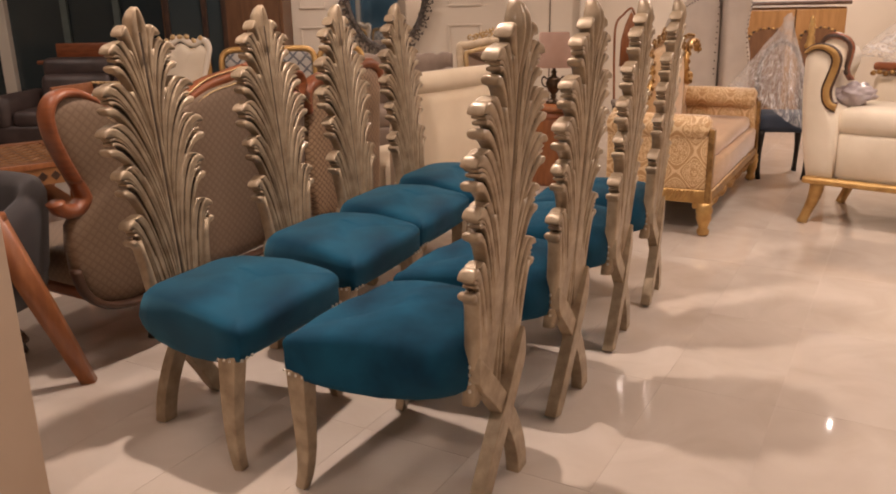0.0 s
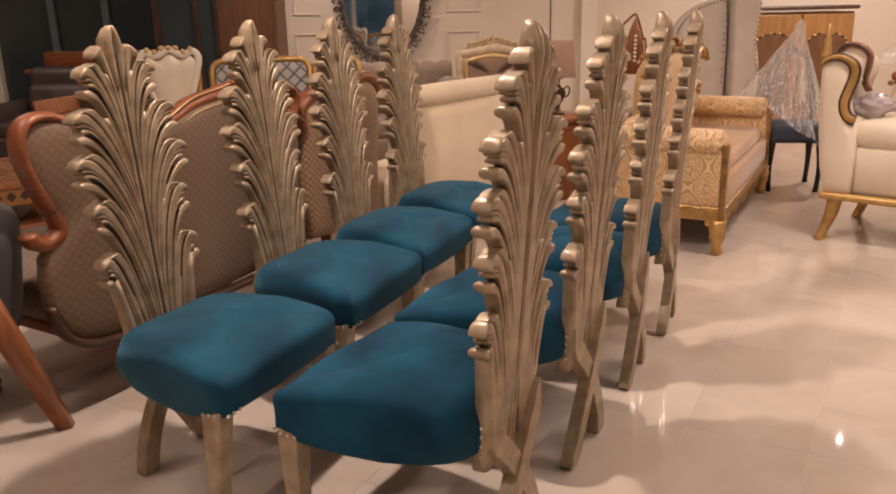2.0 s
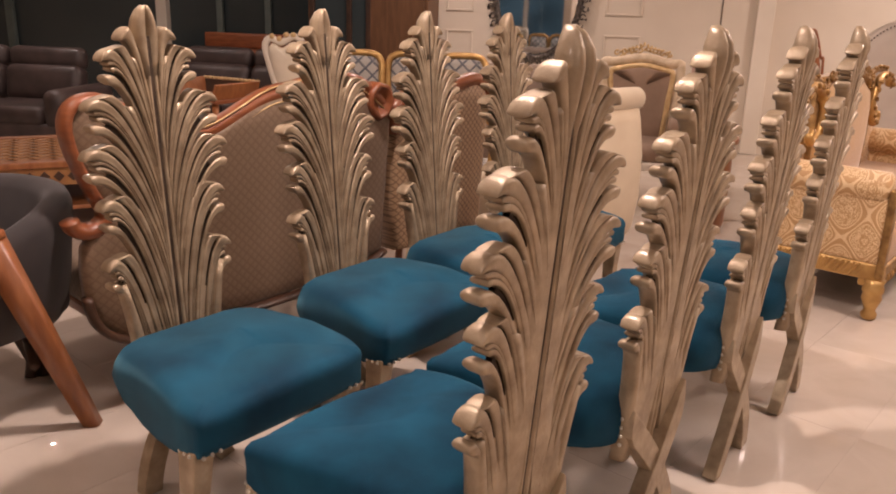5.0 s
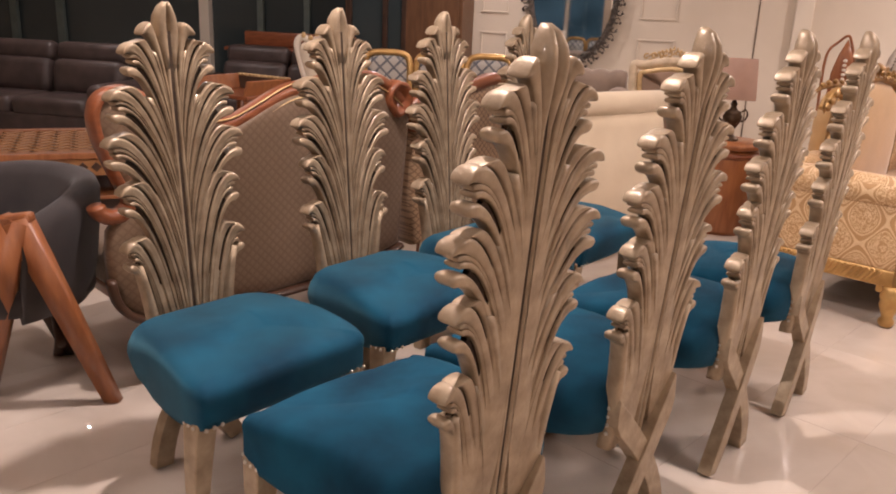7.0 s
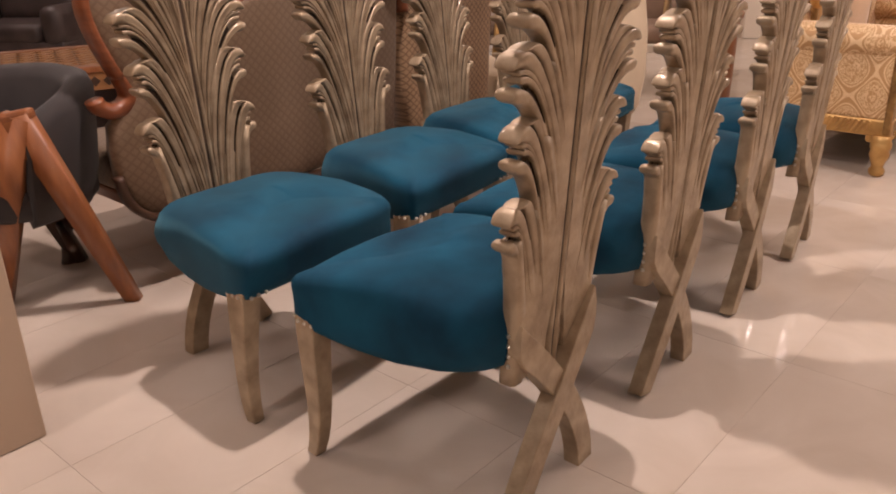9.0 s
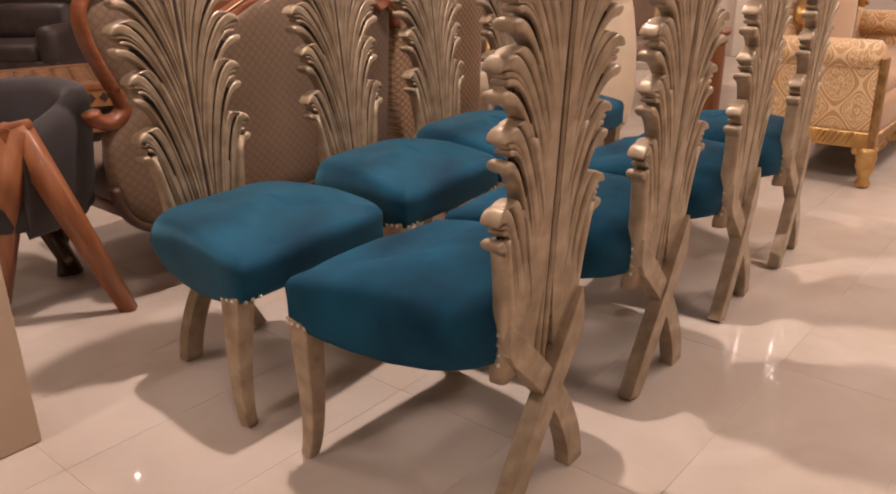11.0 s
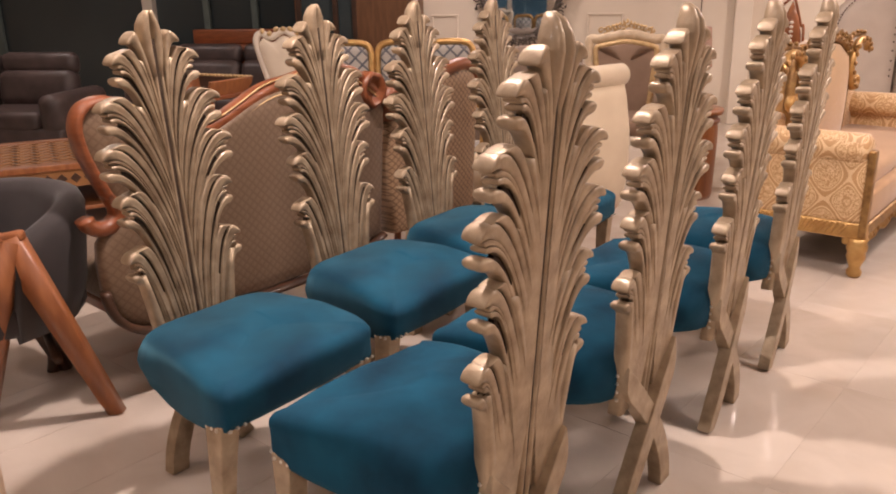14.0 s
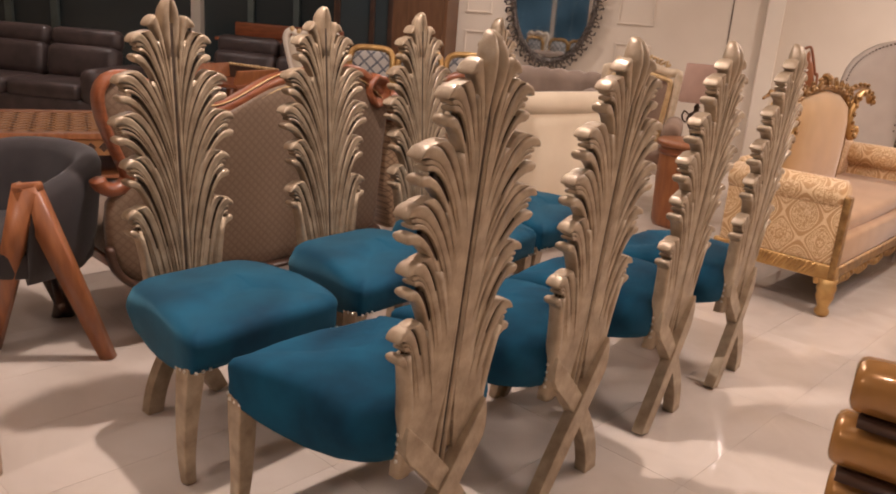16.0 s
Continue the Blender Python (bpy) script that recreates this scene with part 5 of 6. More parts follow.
def damask_sofa():
    """Gilt sofa: x runs away from its seat front, y along it."""
    t = thing("damask_sofa", pose(1.540, 4.850, 0, 0, 0, -27.0), "gold damask sofa with carved gilt frame and low arms", "sofa")
    L, D = 1.85, 0.68
    for y in (0.035, L - 0.035):
        one("arm_panel", DAMASK, t, (D - 0.06, 0.10, 0.33), (-D / 2, y + (0.02 if y < 1 else -0.02), 0.445), None, 0.02, "gold damask arm panel", uv=True)
        bm = bmesh.new()
        tube(bm, [(x, y + (0.035 if y < 1 else -0.035), 0.645) for x in (-D + 0.02, -D + 0.04, -0.4, -0.06, -0.035)], [0.05, 0.078, 0.08, 0.078, 0.05], [0.05, 0.095, 0.098, 0.095, 0.05], None, 16)
        uv_box(part("arm_roll", bm, DAMASK, t, "padded damask arm roll"))
        one("arm_post", ANTIQUE, t, (0.035, 0.06, 0.44), (-0.02, y, 0.43), None, 0.008, "gilt arm post")
        one("end_rail", GOLD, t, (D, 0.05, 0.085), (-D / 2, y, 0.2425), None, 0.01, "reeded gilt end rail")
        for k in range(20):
            one("reed", GOLD, t, (0.015, 0.016, 0.066), (-0.11 - (D - 0.2) * k / 19, y + (-0.027 if y < 1 else 0.027), 0.245), (0, 32, 0), 0.005)
    for x, y in ((-0.035, 0.035), (-0.035, L - 0.035), (-D + 0.03, 0.035), (-D + 0.03, L - 0.035)):
        turned("leg", GOLD, t, [(0.022, 0.0), (0.035, 0.012), (0.038, 0.03), (0.026, 0.05), (0.034, 0.075), (0.047, 0.11), (0.043, 0.135), (0.05, 0.145), (0.05, 0.165), (0.042, 0.18), (0.05, 0.205)], (x, y, 0), "turned gilt leg")
        one("corner_block", GOLD, t, (0.11, 0.075, 0.085), (x - 0.02 if x > -0.3 else x + 0.02, y + (0.02 if y < 1 else -0.02), 0.205), None, 0.015, "gilt corner bracket")
    one("seat_front", GOLDCLOTH, t, (0.08, L - 0.16, 0.16), (-0.055, L / 2, 0.34), None, 0.02, "gold-brown velvet seat front")
    one("front_rail", ANTIQUE, t, (0.05, L - 0.10, 0.06), (-0.03, L / 2, 0.235), None, 0.012, "carved gilt front rail")
    bm, done = mesh_part("rail_carving", ANTIQUE, t, "carved gilt apron leaves")
    rnd = random.Random(2)
    for k in range(34):
        y = 0.10 + (L - 0.2) * k / 33
        ball(bm, (-0.02, y, 0.205 - 0.028 * abs(math.sin(k * 0.55)) - 0.01 * rnd.random()), (0.016, 0.026, 0.026), 7)
    done()
    one("seat_cushion", GOLDCLOTH, t, (D - 0.12, L - 0.18, 0.11), (-D / 2 + 0.0, L / 2, 0.455), None, 0.04, "gold-brown velvet seat cushion", seg=3)
    # high middle of the back and the lower shoulders
    mid = [(y, z) for y, z in ((0.42, 0.45), (0.38, 0.70), (0.39, 0.90), (0.45, 1.01), (0.62, 1.075), (0.925, 1.105), (1.23, 1.075), (1.40, 1.01), (1.46, 0.90), (1.47, 0.70), (1.43, 0.45))]
    bm, done = mesh_part("back_cushion", LITCLOTH, t, "plump gold-brown velvet back, tinted as if lit")
    cy, cz = 0.925, 0.78
    loft(bm, [[(x, cy + (y - cy) * q, cz + (z - cz) * q) for y, z in mid] for q, x in ((1.0, -D + 0.02), (1.0, -D + 0.10), (0.97, -D + 0.14), (0.88, -D + 0.17), (0.6, -D + 0.195), (0.2, -D + 0.20))])
    done()
    back = -D + 0.13
    rod("crest_rail", ANTIQUE, t, smooth_line([(back, y, z + 0.012) for y, z in mid], 4), 0.020, 0.03, (1, 0, 0), 8, "carved gilt crest rail")
    bm, done = mesh_part("crest_carving", ANTIQUE, t, "dark gilt scrolls and leaves along the crest")
    for sy in (-1, 1):
        for y, z, r, turn in ((0.13, 1.135, 0.036, 40), (0.25, 1.125, 0.030, 20), (0.36, 1.105, 0.030, 10), (0.46, 1.075, 0.034, -20), (0.53, 1.02, 0.030, -50)):
            volute(bm, (back + 0.02, 0.925 + sy * y, z), r, turn, sy)
            ball(bm, (back + 0.02, 0.925 + sy * (y - 0.055), z - 0.012), (0.016, 0.030, 0.014), 7)
        spur = smooth_line([(back, 0.925 + sy * 0.44, 1.075), (back, 0.925 + sy * 0.62, 1.105), (back, 0.925 + sy * 0.80, 1.100), (back + 0.01, 0.925 + sy * 0.92, 1.080)], 4)
        tube(bm, spur, [0.024 - 0.0014 * j for j in range(13)], None, None, 8)
        for p in spur[1:10:2]:
            ball(bm, (p.x + 0.012, p.y, p.z + 0.018), (0.014, 0.022, 0.014), 7)
    carving(bm, (back + 0.01, 0.925, 1.15), 0.09, 0.11, 0.05, 7, 3)
    done()
    for sy, y0, y1 in ((-1, 0.06, 0.40), (1, 1.46, 1.79)):
        one("shoulder_panel", DAMASK, t, (0.10, y1 - y0, 0.30), (-D + 0.08, (y0 + y1) / 2, 0.60), None, 0.03, "damask shoulder panel", uv=True)
        loop = smooth_line([(back + 0.04, 0.925 + sy * y, z) for y, z in ((0.86, 1.00), (0.80, 1.055), (0.68, 1.075), (0.55, 1.035), (0.495, 0.95), (0.500, 0.86), (0.555, 0.795), (0.625, 0.780), (0.665, 0.815), (0.635, 0.845))], 5)
        rod("shoulder_scroll", GOLD, t, loop, [0.014 + 0.014 * min(1, j / 12, (45 - j) / 16) for j in range(46)], 0.026, (1, 0, 0), 8, "open gilt scroll")
        bm, done = mesh_part("scroll_leaves", ANTIQUE, t, "gilt leaf carving")
        for j, p in enumerate(loop[:34:3]):
            ball(bm, (p.x + 0.026, p.y, p.z + 0.006), (0.012, 0.021, 0.017), 7)
        volute(bm, (back + 0.05, 0.925 + sy * 0.85, 1.02), 0.034, -70, sy)
        volute(bm, (back + 0.05, 0.925 + sy * 0.52, 1.03), 0.030, 60, sy)
        done()
    one("dust_cover", BLACK, t, (D - 0.1, L - 0.1, 0.02), (-D / 2, L / 2, 0.205), None, 0.0, "black dust cover")
    return t


damask_sofa()


def gilt_cream_sofa():
    t = thing("cream_sofa", pose(2.115, 5.285, 0, 0, 0, -39), "cream sofa with scrolled gilt arm frame", "sofa")
    arm = [(0.145, 0.29), (0.110, 0.45), (0.085, 0.65), (0.070, 0.85), (0.068, 1.02), (0.085, 1.06), (0.120, 1.078), (0.166, 1.084), (0.215, 1.065), (0.240, 1.02), (0.236, 0.965), (0.218, 0.90), (0.204, 0.845), (0.212, 0.785), (0.245, 0.74), (0.29, 0.72), (0.30, 0.50), (0.30, 0.29)]
    sheet("arm", CREAM, t, arm, 0.0, 0.60, "padded cream arm", 0.015)
    band = smooth_line([(0.070, -0.004, 1.055), (0.110, -0.008, 1.085), (0.166, -0.010, 1.094), (0.226, -0.010, 1.070), (0.256, -0.010, 1.026), (0.253, -0.010, 0.970), (0.234, -0.010, 0.902), (0.219, -0.010, 0.844), (0.226, -0.010, 0.787), (0.252, -0.010, 0.749), (0.285, -0.010, 0.738)], 5)
    rod("arm_frame", GOLD, t, band, [0.010 + 0.018 * min(1, j / 18) for j in range(51)], 0.016, (0, 1, 0), 8, "flat gilt scroll on the arm front", 0.6)
    rod("arm_bead", DARKWOOD, t, [p + Vector((0, -0.004, 0)) for p in band], [0.013 + 0.020 * min(1, j / 18) for j in range(51)], 0.010, (0, 1, 0), 8, "dark edge line", 0.6)
    arc = smooth_line([(0.114, 0.15, 1.10), (0.139, 0.15, 1.140), (0.182, 0.15, 1.155), (0.250, 0.15, 1.135), (0.287, 0.15, 1.090), (0.283, 0.16, 1.028), (0.268, 0.18, 0.971), (0.262, 0.22, 0.925), (0.270, 0.30, 0.875)], 5)
    rod("wing_frame", WALNUT, t, arc, [0.010 + 0.010 * min(1, j / 12) for j in range(41)], 0.026, (0, 1, 0), 8, "beaded brown wing edge")
    bm, done = mesh_part("wing_beading", DARKWOOD, t, "carved beads on the wing edge")
    for p in arc[2:36]:
        ball(bm, (p.x, p.y - 0.020, p.z), (0.013, 0.010, 0.011), 6)
    done()
    bm, done = mesh_part("wing_pad", CREAM, t, "cream padded wing")
    loft(bm, [[(0.185 + (p.x - 0.185) * q, y, 1.0 + (p.z - 1.0) * q) for p in arc[3:34]] + [(0.14, y, 0.86)] for q, y in ((0.95, 0.20), (0.95, 0.16), (0.80, 0.145), (0.3, 0.138))])
    done()
    turned("finial", GOLD, t, [(0.030, 0.0), (0.034, 0.02), (0.022, 0.045), (0.026, 0.06), (0.016, 0.085), (0.022, 0.10), (0.014, 0.125), (0.020, 0.142), (0.012, 0.16), (0.016, 0.175), (0.004, 0.20)], (0.060, 0.10, 1.075), "gilt finial")
    one("seat", CREAM, t, (1.62, 0.62, 0.16), (1.08, 0.34, 0.645), None, 0.06, "cream seat cushion", seg=3)
    one("seat_front", CREAM, t, (1.60, 0.60, 0.29), (1.09, 0.34, 0.435), None, 0.03)
    one("front_rail", GOLD, t, (1.80, 0.05, 0.046), (1.03, 0.0, 0.278), None, 0.016, "gilt front rail")
    one("back", CREAM, t, (1.6, 0.16, 0.42), (1.09, 0.78, 0.68), (-8, 0, 0), 0.06, seg=3)
    one("back_rail", WALNUT, t, (1.62, 0.09, 0.055), (1.10, 0.74, 0.935), None, 0.02, "brown polished back rail")
    bm, done = mesh_part("rail_carving", ANTIQUE, t, "gilt carved beads")
    for k in range(44):
        ball(bm, (0.30 + 1.58 * k / 43, 0.69, 0.893 + 0.008 * (k % 2)), (0.020, 0.016, 0.018), 7)
    done()
    for x, y in ((0.20, 0.03), (1.84, 0.03), (0.24, 0.72), (1.84, 0.72)):
        rod("leg", GOLD, t, smooth_line([(x + 0.015, y + 0.02, 0.27), (x + 0.005, y, 0.17), (x - 0.02, y - 0.02, 0.08), (x - 0.045, y - 0.04, 0.0)], 3), [0.046, 0.044, 0.041, 0.038, 0.035, 0.032, 0.030, 0.029, 0.030, 0.031], None, None, 8, "gilt sabre leg")
    one("dust_cover", BLACK, t, (1.6, 0.6, 0.02), (1.06, 0.36, 0.250), None, 0.0)
    return t


gilt_cream_sofa()


def plastic_drape(name, m, apex, rim, label, seed, folds=13):
    """Clear film that hangs in folds from a high point."""
    rnd = random.Random(seed)
    bm = bmesh.new()
    n, rows = 64, 16
    grid = []
    for i in range(rows + 1):
        q = i / rows
        ring = []
        for j in range(n):
            a = 2 * math.pi * j / n
            k = j / n * len(rim)
            p0, p1 = Vector(rim[int(k) % len(rim)]), Vector(rim[(int(k) + 1) % len(rim)])
            foot = p0.lerp(p1, k - int(k))
            p = Vector(apex).lerp(foot, q ** 0.9)
            out = Vector((math.cos(a), math.sin(a), 0))
            p += out * (0.035 * q * math.sin(folds * a + 2 * math.sin(3 * a)) + 0.02 * q * noise.noise((p.x * 8, p.y * 8, p.z * 8 + seed)) + 0.03 * (1 - q))
            p.z += 0.02 * q * noise.noise((p.x * 6 + 5, p.y * 6, seed))
            ring.append(p)
        grid.append(ring)
    loft(bm, grid, cap=False)
    bmesh.ops.translate(bm, verts=bm.verts, vec=-Vector(apex))
    ob = part(name, bm, PLASTIC)
    ob.matrix_basis = m @ Matrix.Translation(apex)
    knot = bmesh.new()
    bmesh.ops.create_icosphere(knot, subdivisions=3, radius=0.05)
    for v in knot.verts:
        v.co *= 1 + 0.5 * noise.noise(v.co * 40 + Vector((seed, 0, 0)))
        v.co = Vector((v.co.x * 0.8, v.co.y * 0.8, v.co.z * 1.2))
    part("gathered_top", knot, PLASTIC, ob, "bunched film at the top")
    return tagged(ob, label, "plastic cover")


# a dark chair under clear film beside the sofa
def dark_chair():
    t = thing("wrapped_chair", pose(2.60, 6.66, 0, 0, 0, -10), "dark blue chair with black legs under clear film", "chair")
    one("seat", mixed("dark_blue_cloth", (0.02, 0.03, 0.05), (0.04, 0.055, 0.085), 5, 0.7), t, (0.42, 0.42, 0.14), (0, 0, 0.44), None, 0.05, seg=3)
    rod("back_frame", DARKWOOD, t, smooth_line([(-0.17, 0.18, 0.45), (-0.16, 0.22, 0.85), (-0.06, 0.23, 1.02), (0.06, 0.23, 1.02), (0.16, 0.22, 0.85), (0.17, 0.18, 0.45)], 5), 0.02)
    for sx in (-1, 1):
        for y in (-0.17, 0.18):
            rod("leg", BLACK, t, smooth_line([(sx * 0.17, y, 0.39), (sx * 0.18, y * 1.1, 0.2), (sx * 0.17, y * 1.05, 0.0)], 3), [0.03, 0.028, 0.024, 0.02, 0.018, 0.018, 0.022])
    return t


dark_chair()
plastic_drape("plastic_cover", pose(2.60, 6.66, 0), (0.02, 0.10, 1.20), [(0.30, 0, 0.26), (0.22, 0.26, 0.30), (0, 0.34, 0.40), (-0.24, 0.26, 0.50), (-0.44, 0.0, 0.72), (-0.30, -0.24, 0.64), (0, -0.28, 0.44), (0.22, -0.24, 0.30)], "crinkled clear plastic film draped over a chair", 3)
plastic_drape("plastic_cover", pose(3.30, 5.32, 0, 0, 0, -39), (0.25, 0.02, 1.85), [(0.95, 0, 0.95), (0.5, 0.16, 0.92), (0, 0.16, 0.92), (-0.5, 0.14, 0.92), (-0.74, 0.0, 1.02), (-0.5, -0.10, 0.99), (0, -0.14, 0.99), (0.5, -0.12, 0.99)], "clear plastic film over the back of a sofa", 9, 17)


def wing_chair():
    t = thing("wing_chair", pose(2.24, 7.45, 0, 0, 0, 0), "tall white studded wing chair with rounded back", "armchair")
    outline = [(-0.38, 0.40), (-0.40, 0.8), (-0.405, 1.08), (-0.385, 1.18), (-0.345, 1.26), (-0.275, 1.33), (-0.19, 1.385), (-0.08, 1.42), (0.04, 1.43), (0.06, 1.1), (0.06, 0.40)]
    sheet("back", WHITECLOTH, t, outline, 0.0, 0.14, "white leatherette back", 0.02)
    wing = [(0.075, 0.40), (0.07, 1.0), (0.06, 1.5), (0.10, 1.66), (0.20, 1.70), (0.27, 1.60), (0.275, 1.35), (0.25, 1.1), (0.29, 0.9), (0.30, 0.40)]
    sheet("wing", WHITECLOTH, t, wing, -0.14, 0.16, "tall white wing", 0.025)
    one("arm", WHITECLOTH, t, (0.13, 0.55, 0.26), (-0.36, -0.26, 0.55), None, 0.05, seg=3)
    one("seat", WHITECLOTH, t, (0.66, 0.56, 0.20), (-0.05, -0.25, 0.40), None, 0.05, seg=3)
    for lx in (-0.34, 0.24):
        for y in (-0.48, 0.06):
            rod("leg", DARKWOOD, t, [(lx, y, 0.32), (lx, y, 0)], [0.03, 0.02])
    nail = None
    lines = smooth_line([(-0.385, -0.012, 1.10), (-0.365, -0.012, 1.18), (-0.33, -0.012, 1.245), (-0.265, -0.012, 1.312), (-0.18, -0.012, 1.365), (-0.08, -0.012, 1.40), (0.02, -0.02, 1.405), (0.025, -0.02, 1.2), (0.02, -0.02, 1.0), (0.02, -0.02, 0.75)], 4)
    lines += smooth_line([(0.255, -0.165, 1.6), (0.258, -0.165, 1.35), (0.235, -0.165, 1.1), (0.27, -0.165, 0.85)], 7)
    for p in lines:
        if nail is None:
            bm = bmesh.new()
            ball(bm, (0, 0, 0), (0.007, 0.007, 0.007), 7)
            nail = part("stud", bm, mixed("bronze_stud", (0.10, 0.07, 0.05), (0.16, 0.11, 0.08), 20, 0.3, 0.8), t)
            nail.location = p
        else:
            ob = new("stud", nail.data)
            ob.parent = t
            ob.location = p
    return t


wing_chair()


def gold_cabinet():
    t = thing("gold_cabinet", pose(3.62, 9.25, 0), "gold-brown sideboard cabinet with arched beaded doors", "cabinet")
    wood = GOLDCABINET
    one("carcass", wood, t, (1.10, 0.46, 1.24), (0, 0.25, 0.66), None, 0.008)
    one("plinth", DARKWOOD, t, (1.06, 0.44, 0.04), (0, 0.25, 0.02), None, 0.0)
    one("top", DARKWOOD, t, (1.16, 0.52, 0.04), (0, 0.22, 1.325), None, 0.012, "dark moulded top")
    for sx in (-1, 1):
        x = sx * 0.275
        d = one("door", wood, t, (0.535, 0.03, 1.16), (x, 0.0, 0.68), None, 0.006, "gold-brown panel door")
        bm = bmesh.new()
        rim = [(x + 0.20 * c, 0.96 + 0.10 * s_) for c, s_ in ((math.cos(math.pi * k / 12), math.sin(math.pi * k / 12)) for k in range(13))] + [(x - 0.20, 0.22), (x + 0.20, 0.22)]
        loft(bm, [[(u, y, z) for u, z in rim] for y in (-0.014, -0.021)])
        part("door_panel", bm, CABINETWOOD, d, "darker brown arched panel", smooth=False)
        for j in range(15):
            a = math.pi * j / 14
            bm = bmesh.new()
            ball(bm, (x + 0.205 * math.cos(a), -0.024, 0.965 + 0.105 * math.sin(a)), (0.015, 0.01, 0.012), 6)
            part("bead", bm, DARKWOOD if j % 2 else GOLD, d)
    return t


GOLDCABINET = mixed("gold_brown_wood", (0.25, 0.122, 0.040), (0.34, 0.175, 0.062), 5, 0.35, 0, 0.1, 80, stretch=(5, 5, 1))
gold_cabinet()


# chair with a pointed carved back by the far wall
arch = thing("pointed_back_chair", pose(1.68, 7.90, 0), "chestnut-brown wooden chair with pointed beaded back", "chair")
rod("back_frame", TUBWOOD, arch, smooth_line([(-0.20, 0, 0.45), (-0.21, 0.03, 0.9), (-0.20, 0.05, 1.17), (-0.13, 0.05, 1.265), (-0.065, 0.05, 1.315), (-0.03, 0.05, 1.25), (0.015, 0.05, 1.10), (0.035, 0.03, 1.05), (0.045, 0, 0.45)], 5), 0.011)
bm, done = mesh_part("back_panel", TUBWOOD, arch, "carved chestnut-brown pointed panel")
loft(bm, [[(-0.065 + x * q, y, 0.79 + z * q) for x, z in ((-0.095, 0.0), (0.095, 0.0), (0.085, 0.24), (0.05, 0.38), (0.0, 0.50), (-0.05, 0.38), (-0.085, 0.24))] for q, y in ((1.0, 0.05), (1.0, 0.03), (0.86, 0.015))])
done()
drop = bmesh.new()
ball(drop, (0, 0, 0), (0.016, 0.010, 0.013), 8)
for k in range(7):
    part("bead", drop.copy(), TRIM, arch, "pale bead" if k == 0 else "").location = (-0.065, 0.010, 0.91 + 0.036 * k)
drop.free()
one("seat", TAUPECLOTH, arch, (0.32, 0.40, 0.06), (-0.07, -0.18, 0.46), None, 0.02)
for ax in (-0.20, 0.06):
    for ay in (-0.36, 0.0):
        rod("leg", DARKWOOD, arch, [(ax, ay, 0.46), (ax, ay, 0)], [0.016, 0.012])


# brown lacquered chair with scroll-edged back, at the side of the aisle
def scroll_chair():
    t = thing("scroll_chair", pose(0.888, 1.308, 0, 0, 0, -15), "glossy golden-brown carved chair with scroll-edged back", "chair")
    for x, z in ((-0.044, 1.096), (-0.052, 1.033), (-0.046, 0.972), (-0.036, 0.911), (-0.026, 0.850), (-0.014, 0.788)):
        pts = [(x, 0, z), (x + 0.003, 0, z), (x + 0.009, 0, z), (x + 0.05, 0, z), (x + 0.14, 0, z - 0.004), (x + 0.24, 0, z - 0.012)]
        rod("scroll", LACQUER, t, pts, [0.020, 0.0255, 0.0285, 0.0300, 0.0300, 0.0295], [0.022, 0.029, 0.032, 0.034, 0.034, 0.033], (0, 1, 0), 20, "glossy rolled scroll", 0.9)
        # a solid dark rod darkens each crease between the scrolls
        rod("fillet", DARKWOOD, t, [(x + 0.012, 0, z - 0.031), (x + 0.24, 0, z - 0.041)], 0.005, 0.04, (0, 1, 0), 6, "dark rod in the crease between the scrolls")
    one("splat", LACQUER, t, (0.26, 0.05, 0.80), (0.25, 0, 0.68), None, 0.015)
    one("seat", GOLDCLOTH, t, (0.46, 0.44, 0.10), (0.32, -0.26, 0.44), None, 0.04)
    for x in (0.12, 0.52):
        rod("leg", LACQUER, t, [(x, 0.0, 0.42), (x, 0.03, 0)], [0.03, 0.02])
        rod("leg", LACQUER, t, [(x, -0.44, 0.42), (x, -0.45, 0)], [0.03, 0.02])
    return t


LACQUER = mixed("golden_brown_lacquer", (0.27, 0.120, 0.026), (0.41, 0.195, 0.050), 8, 0.16, 0.25, 0.05, 60, coat=0.6)
scroll_chair()


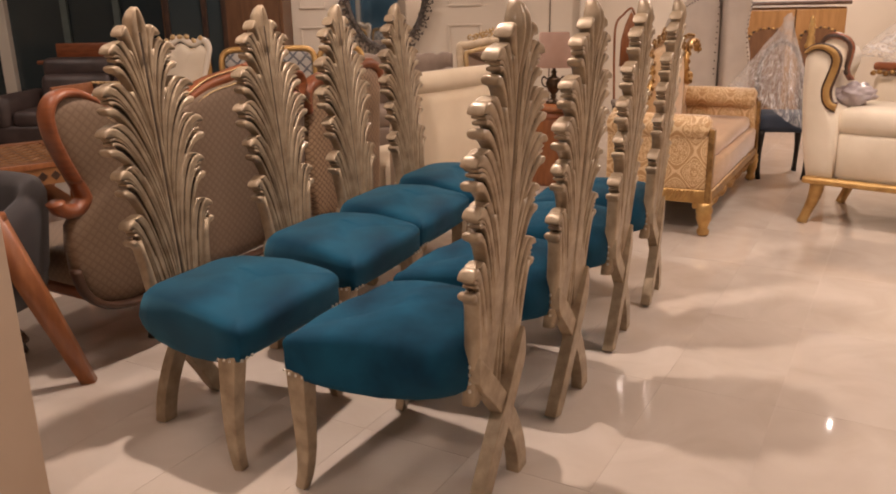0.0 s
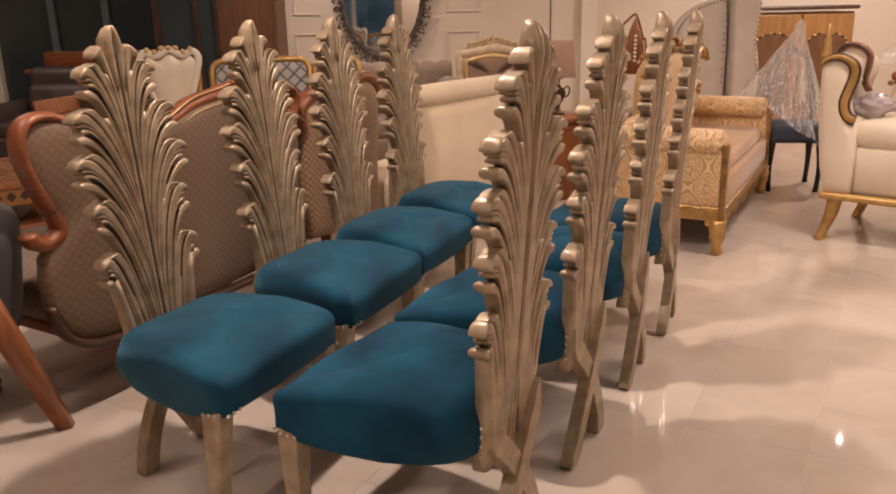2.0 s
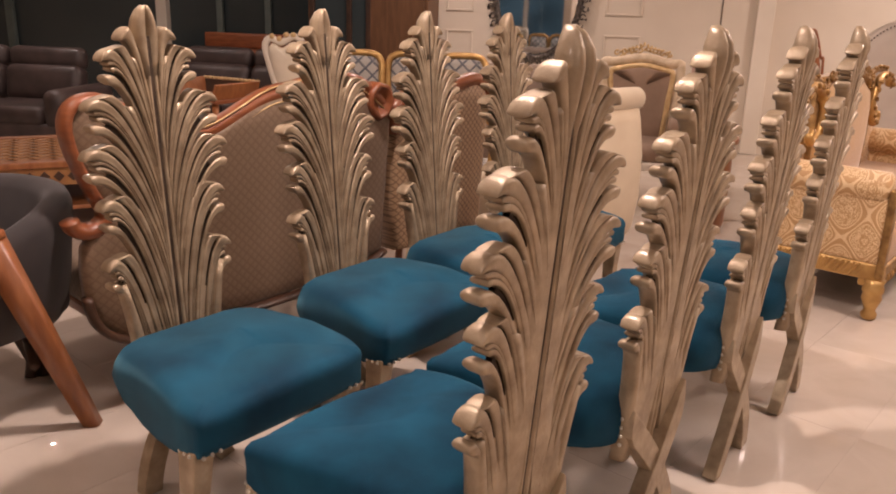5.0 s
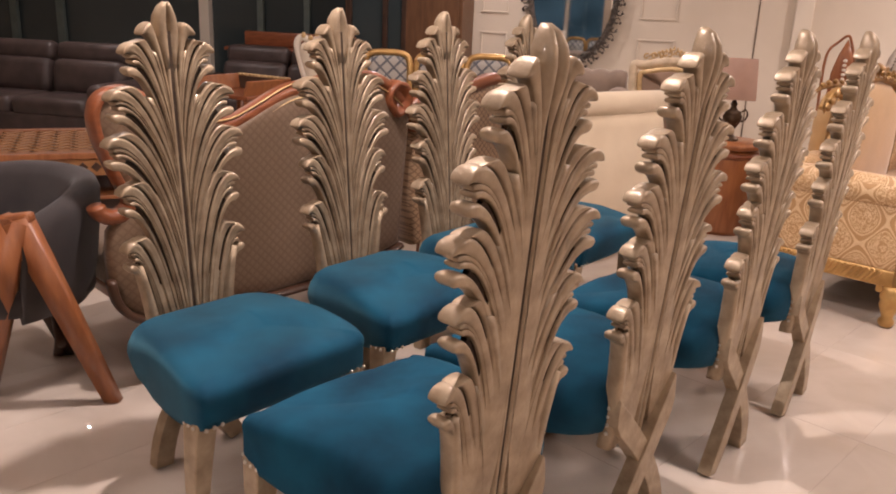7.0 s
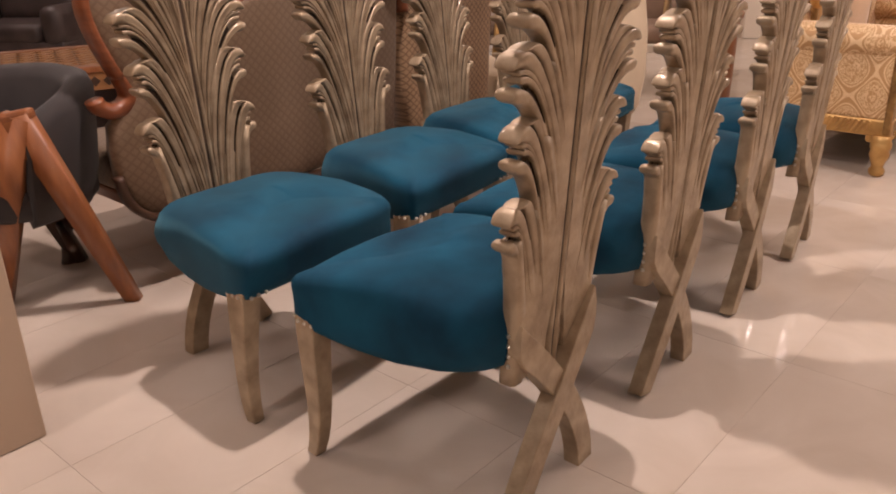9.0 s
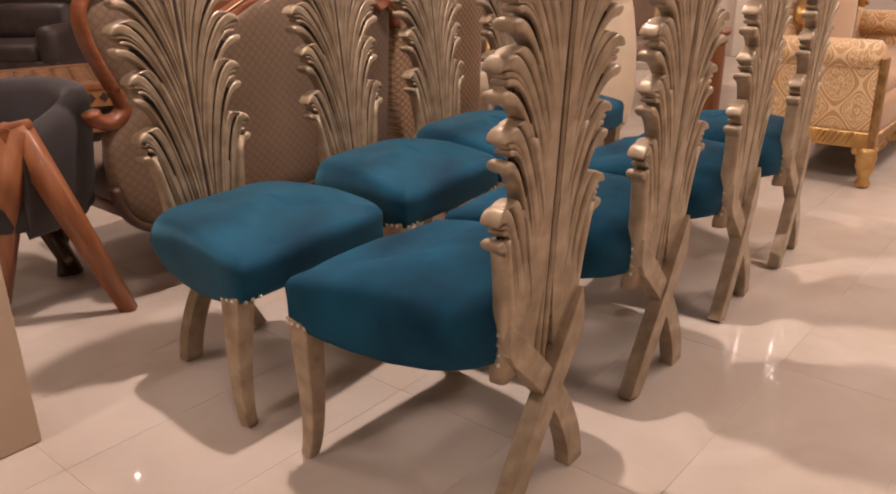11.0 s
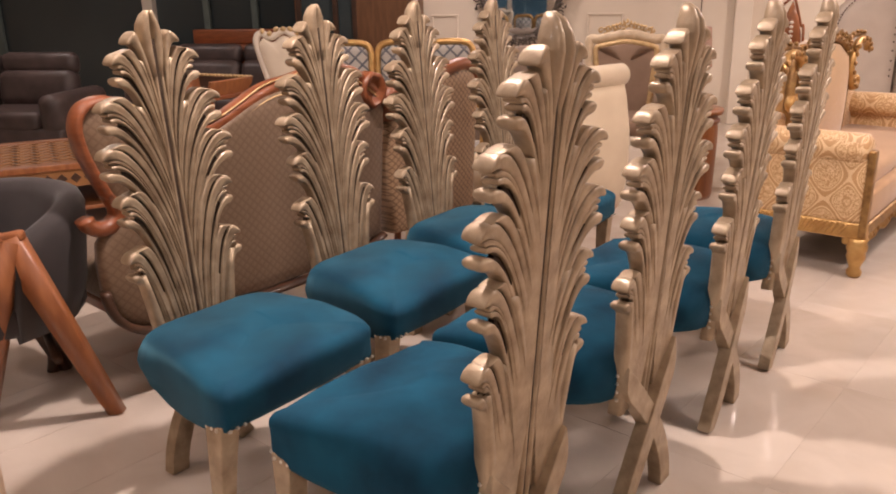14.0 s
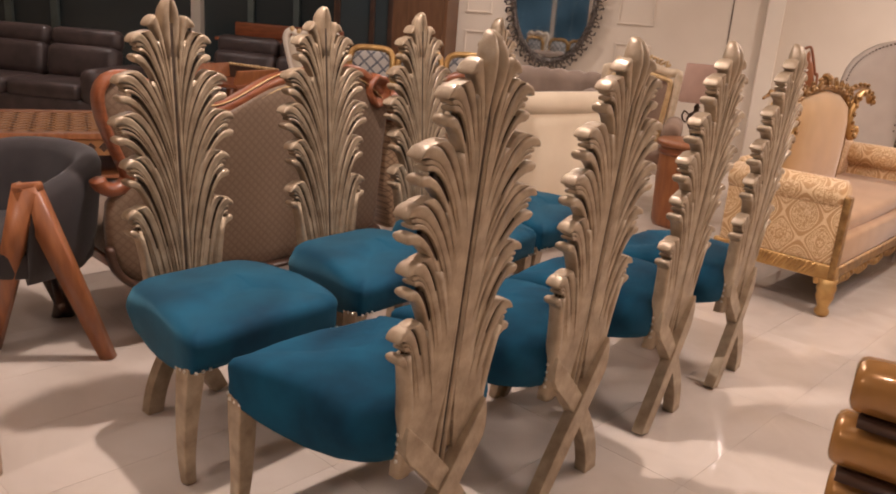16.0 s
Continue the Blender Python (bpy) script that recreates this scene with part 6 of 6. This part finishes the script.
# crumpled bag on the cream sofa
bm = bmesh.new()
t_ = bmesh.new()
bmesh.ops.create_icosphere(t_, subdivisions=4, radius=1.0)
for v in t_.verts:
    q = 1 + 0.35 * noise.noise(v.co * 2.2) + 0.18 * noise.noise(v.co * 6)
    v.co = Vector((v.co.x * 0.12 * q, v.co.y * 0.08 * q, max(-0.065, v.co.z * 0.070 * q)))
merge(bm, t_)
bag = part("plastic_bag", bm, mixed("grey_plastic", (0.30, 0.25, 0.26), (0.46, 0.40, 0.40), 9, 0.25, 0, 0.2, 60))
bag.location = (2.53, 5.31, 0.790)
tagged(bag, "crumpled grey plastic bag lying on the sofa seat", "bag")


# ---- floor tiles ----
fl = bmesh.new()
box(fl, (X1 - X0, Y1 - Y0, 0.1), ((X0 + X1) / 2, (Y0 + Y1) / 2, -0.0513))
floor = tagged(part("floor", fl, GROUT, smooth=False), "polished cream stone tile floor with fine joints", "floor", kind="structure")
ALONG, ACROSS = Vector((0.4665, 0.8845, 0)), Vector((0.8845, -0.4665, 0))
TL, TW, GAP = 0.80, 0.40, 0.0012
tm = bmesh.new()
box(tm, (TW - GAP, TL - GAP, 0.012), (0, 0, -0.006))
finish(tm, False)
tile_mesh = bpy.data.meshes.new("tile")
tm.to_mesh(tile_mesh)
tm.free()
tile_mesh.materials.append(TILE)
turn_ = math.atan2(ACROSS.y, ACROSS.x)
rest_v, rest_f = [], []
for i in range(-34, 26):
    for j in range(-14, 20):
        c = ACROSS * (-0.62 + TW * (i + 0.5)) + ALONG * (0.555 + TL * (j + 0.5))
        if not (X0 - 0.4 < c.x < X1 + 0.4 and Y0 - 0.4 < c.y < Y1 + 0.4):
            continue
        if -2.2 < c.x < 2.8 and 0.6 < c.y < 6.0:
            ob = new("tile", tile_mesh)
            ob.parent = floor
            ob.matrix_basis = Matrix.Translation(c) @ Matrix.Rotation(turn_, 4, "Z")
        else:
            k = len(rest_v)
            for sx, sy in ((-1, -1), (1, -1), (1, 1), (-1, 1)):
                p = c + ACROSS * (sx * (TW - GAP) / 2) + ALONG * (sy * (TL - GAP) / 2)
                rest_v.append((min(max(p.x, X0), X1), min(max(p.y, Y0), Y1), 0.0))
            rest_f.append((k, k + 1, k + 2, k + 3))
me = bpy.data.meshes.new("tiles")
me.from_pydata(rest_v, [], rest_f)
me.materials.append(TILE)
far = new("tile_field", me)
far.parent = floor
far["kind"] = "stuff"
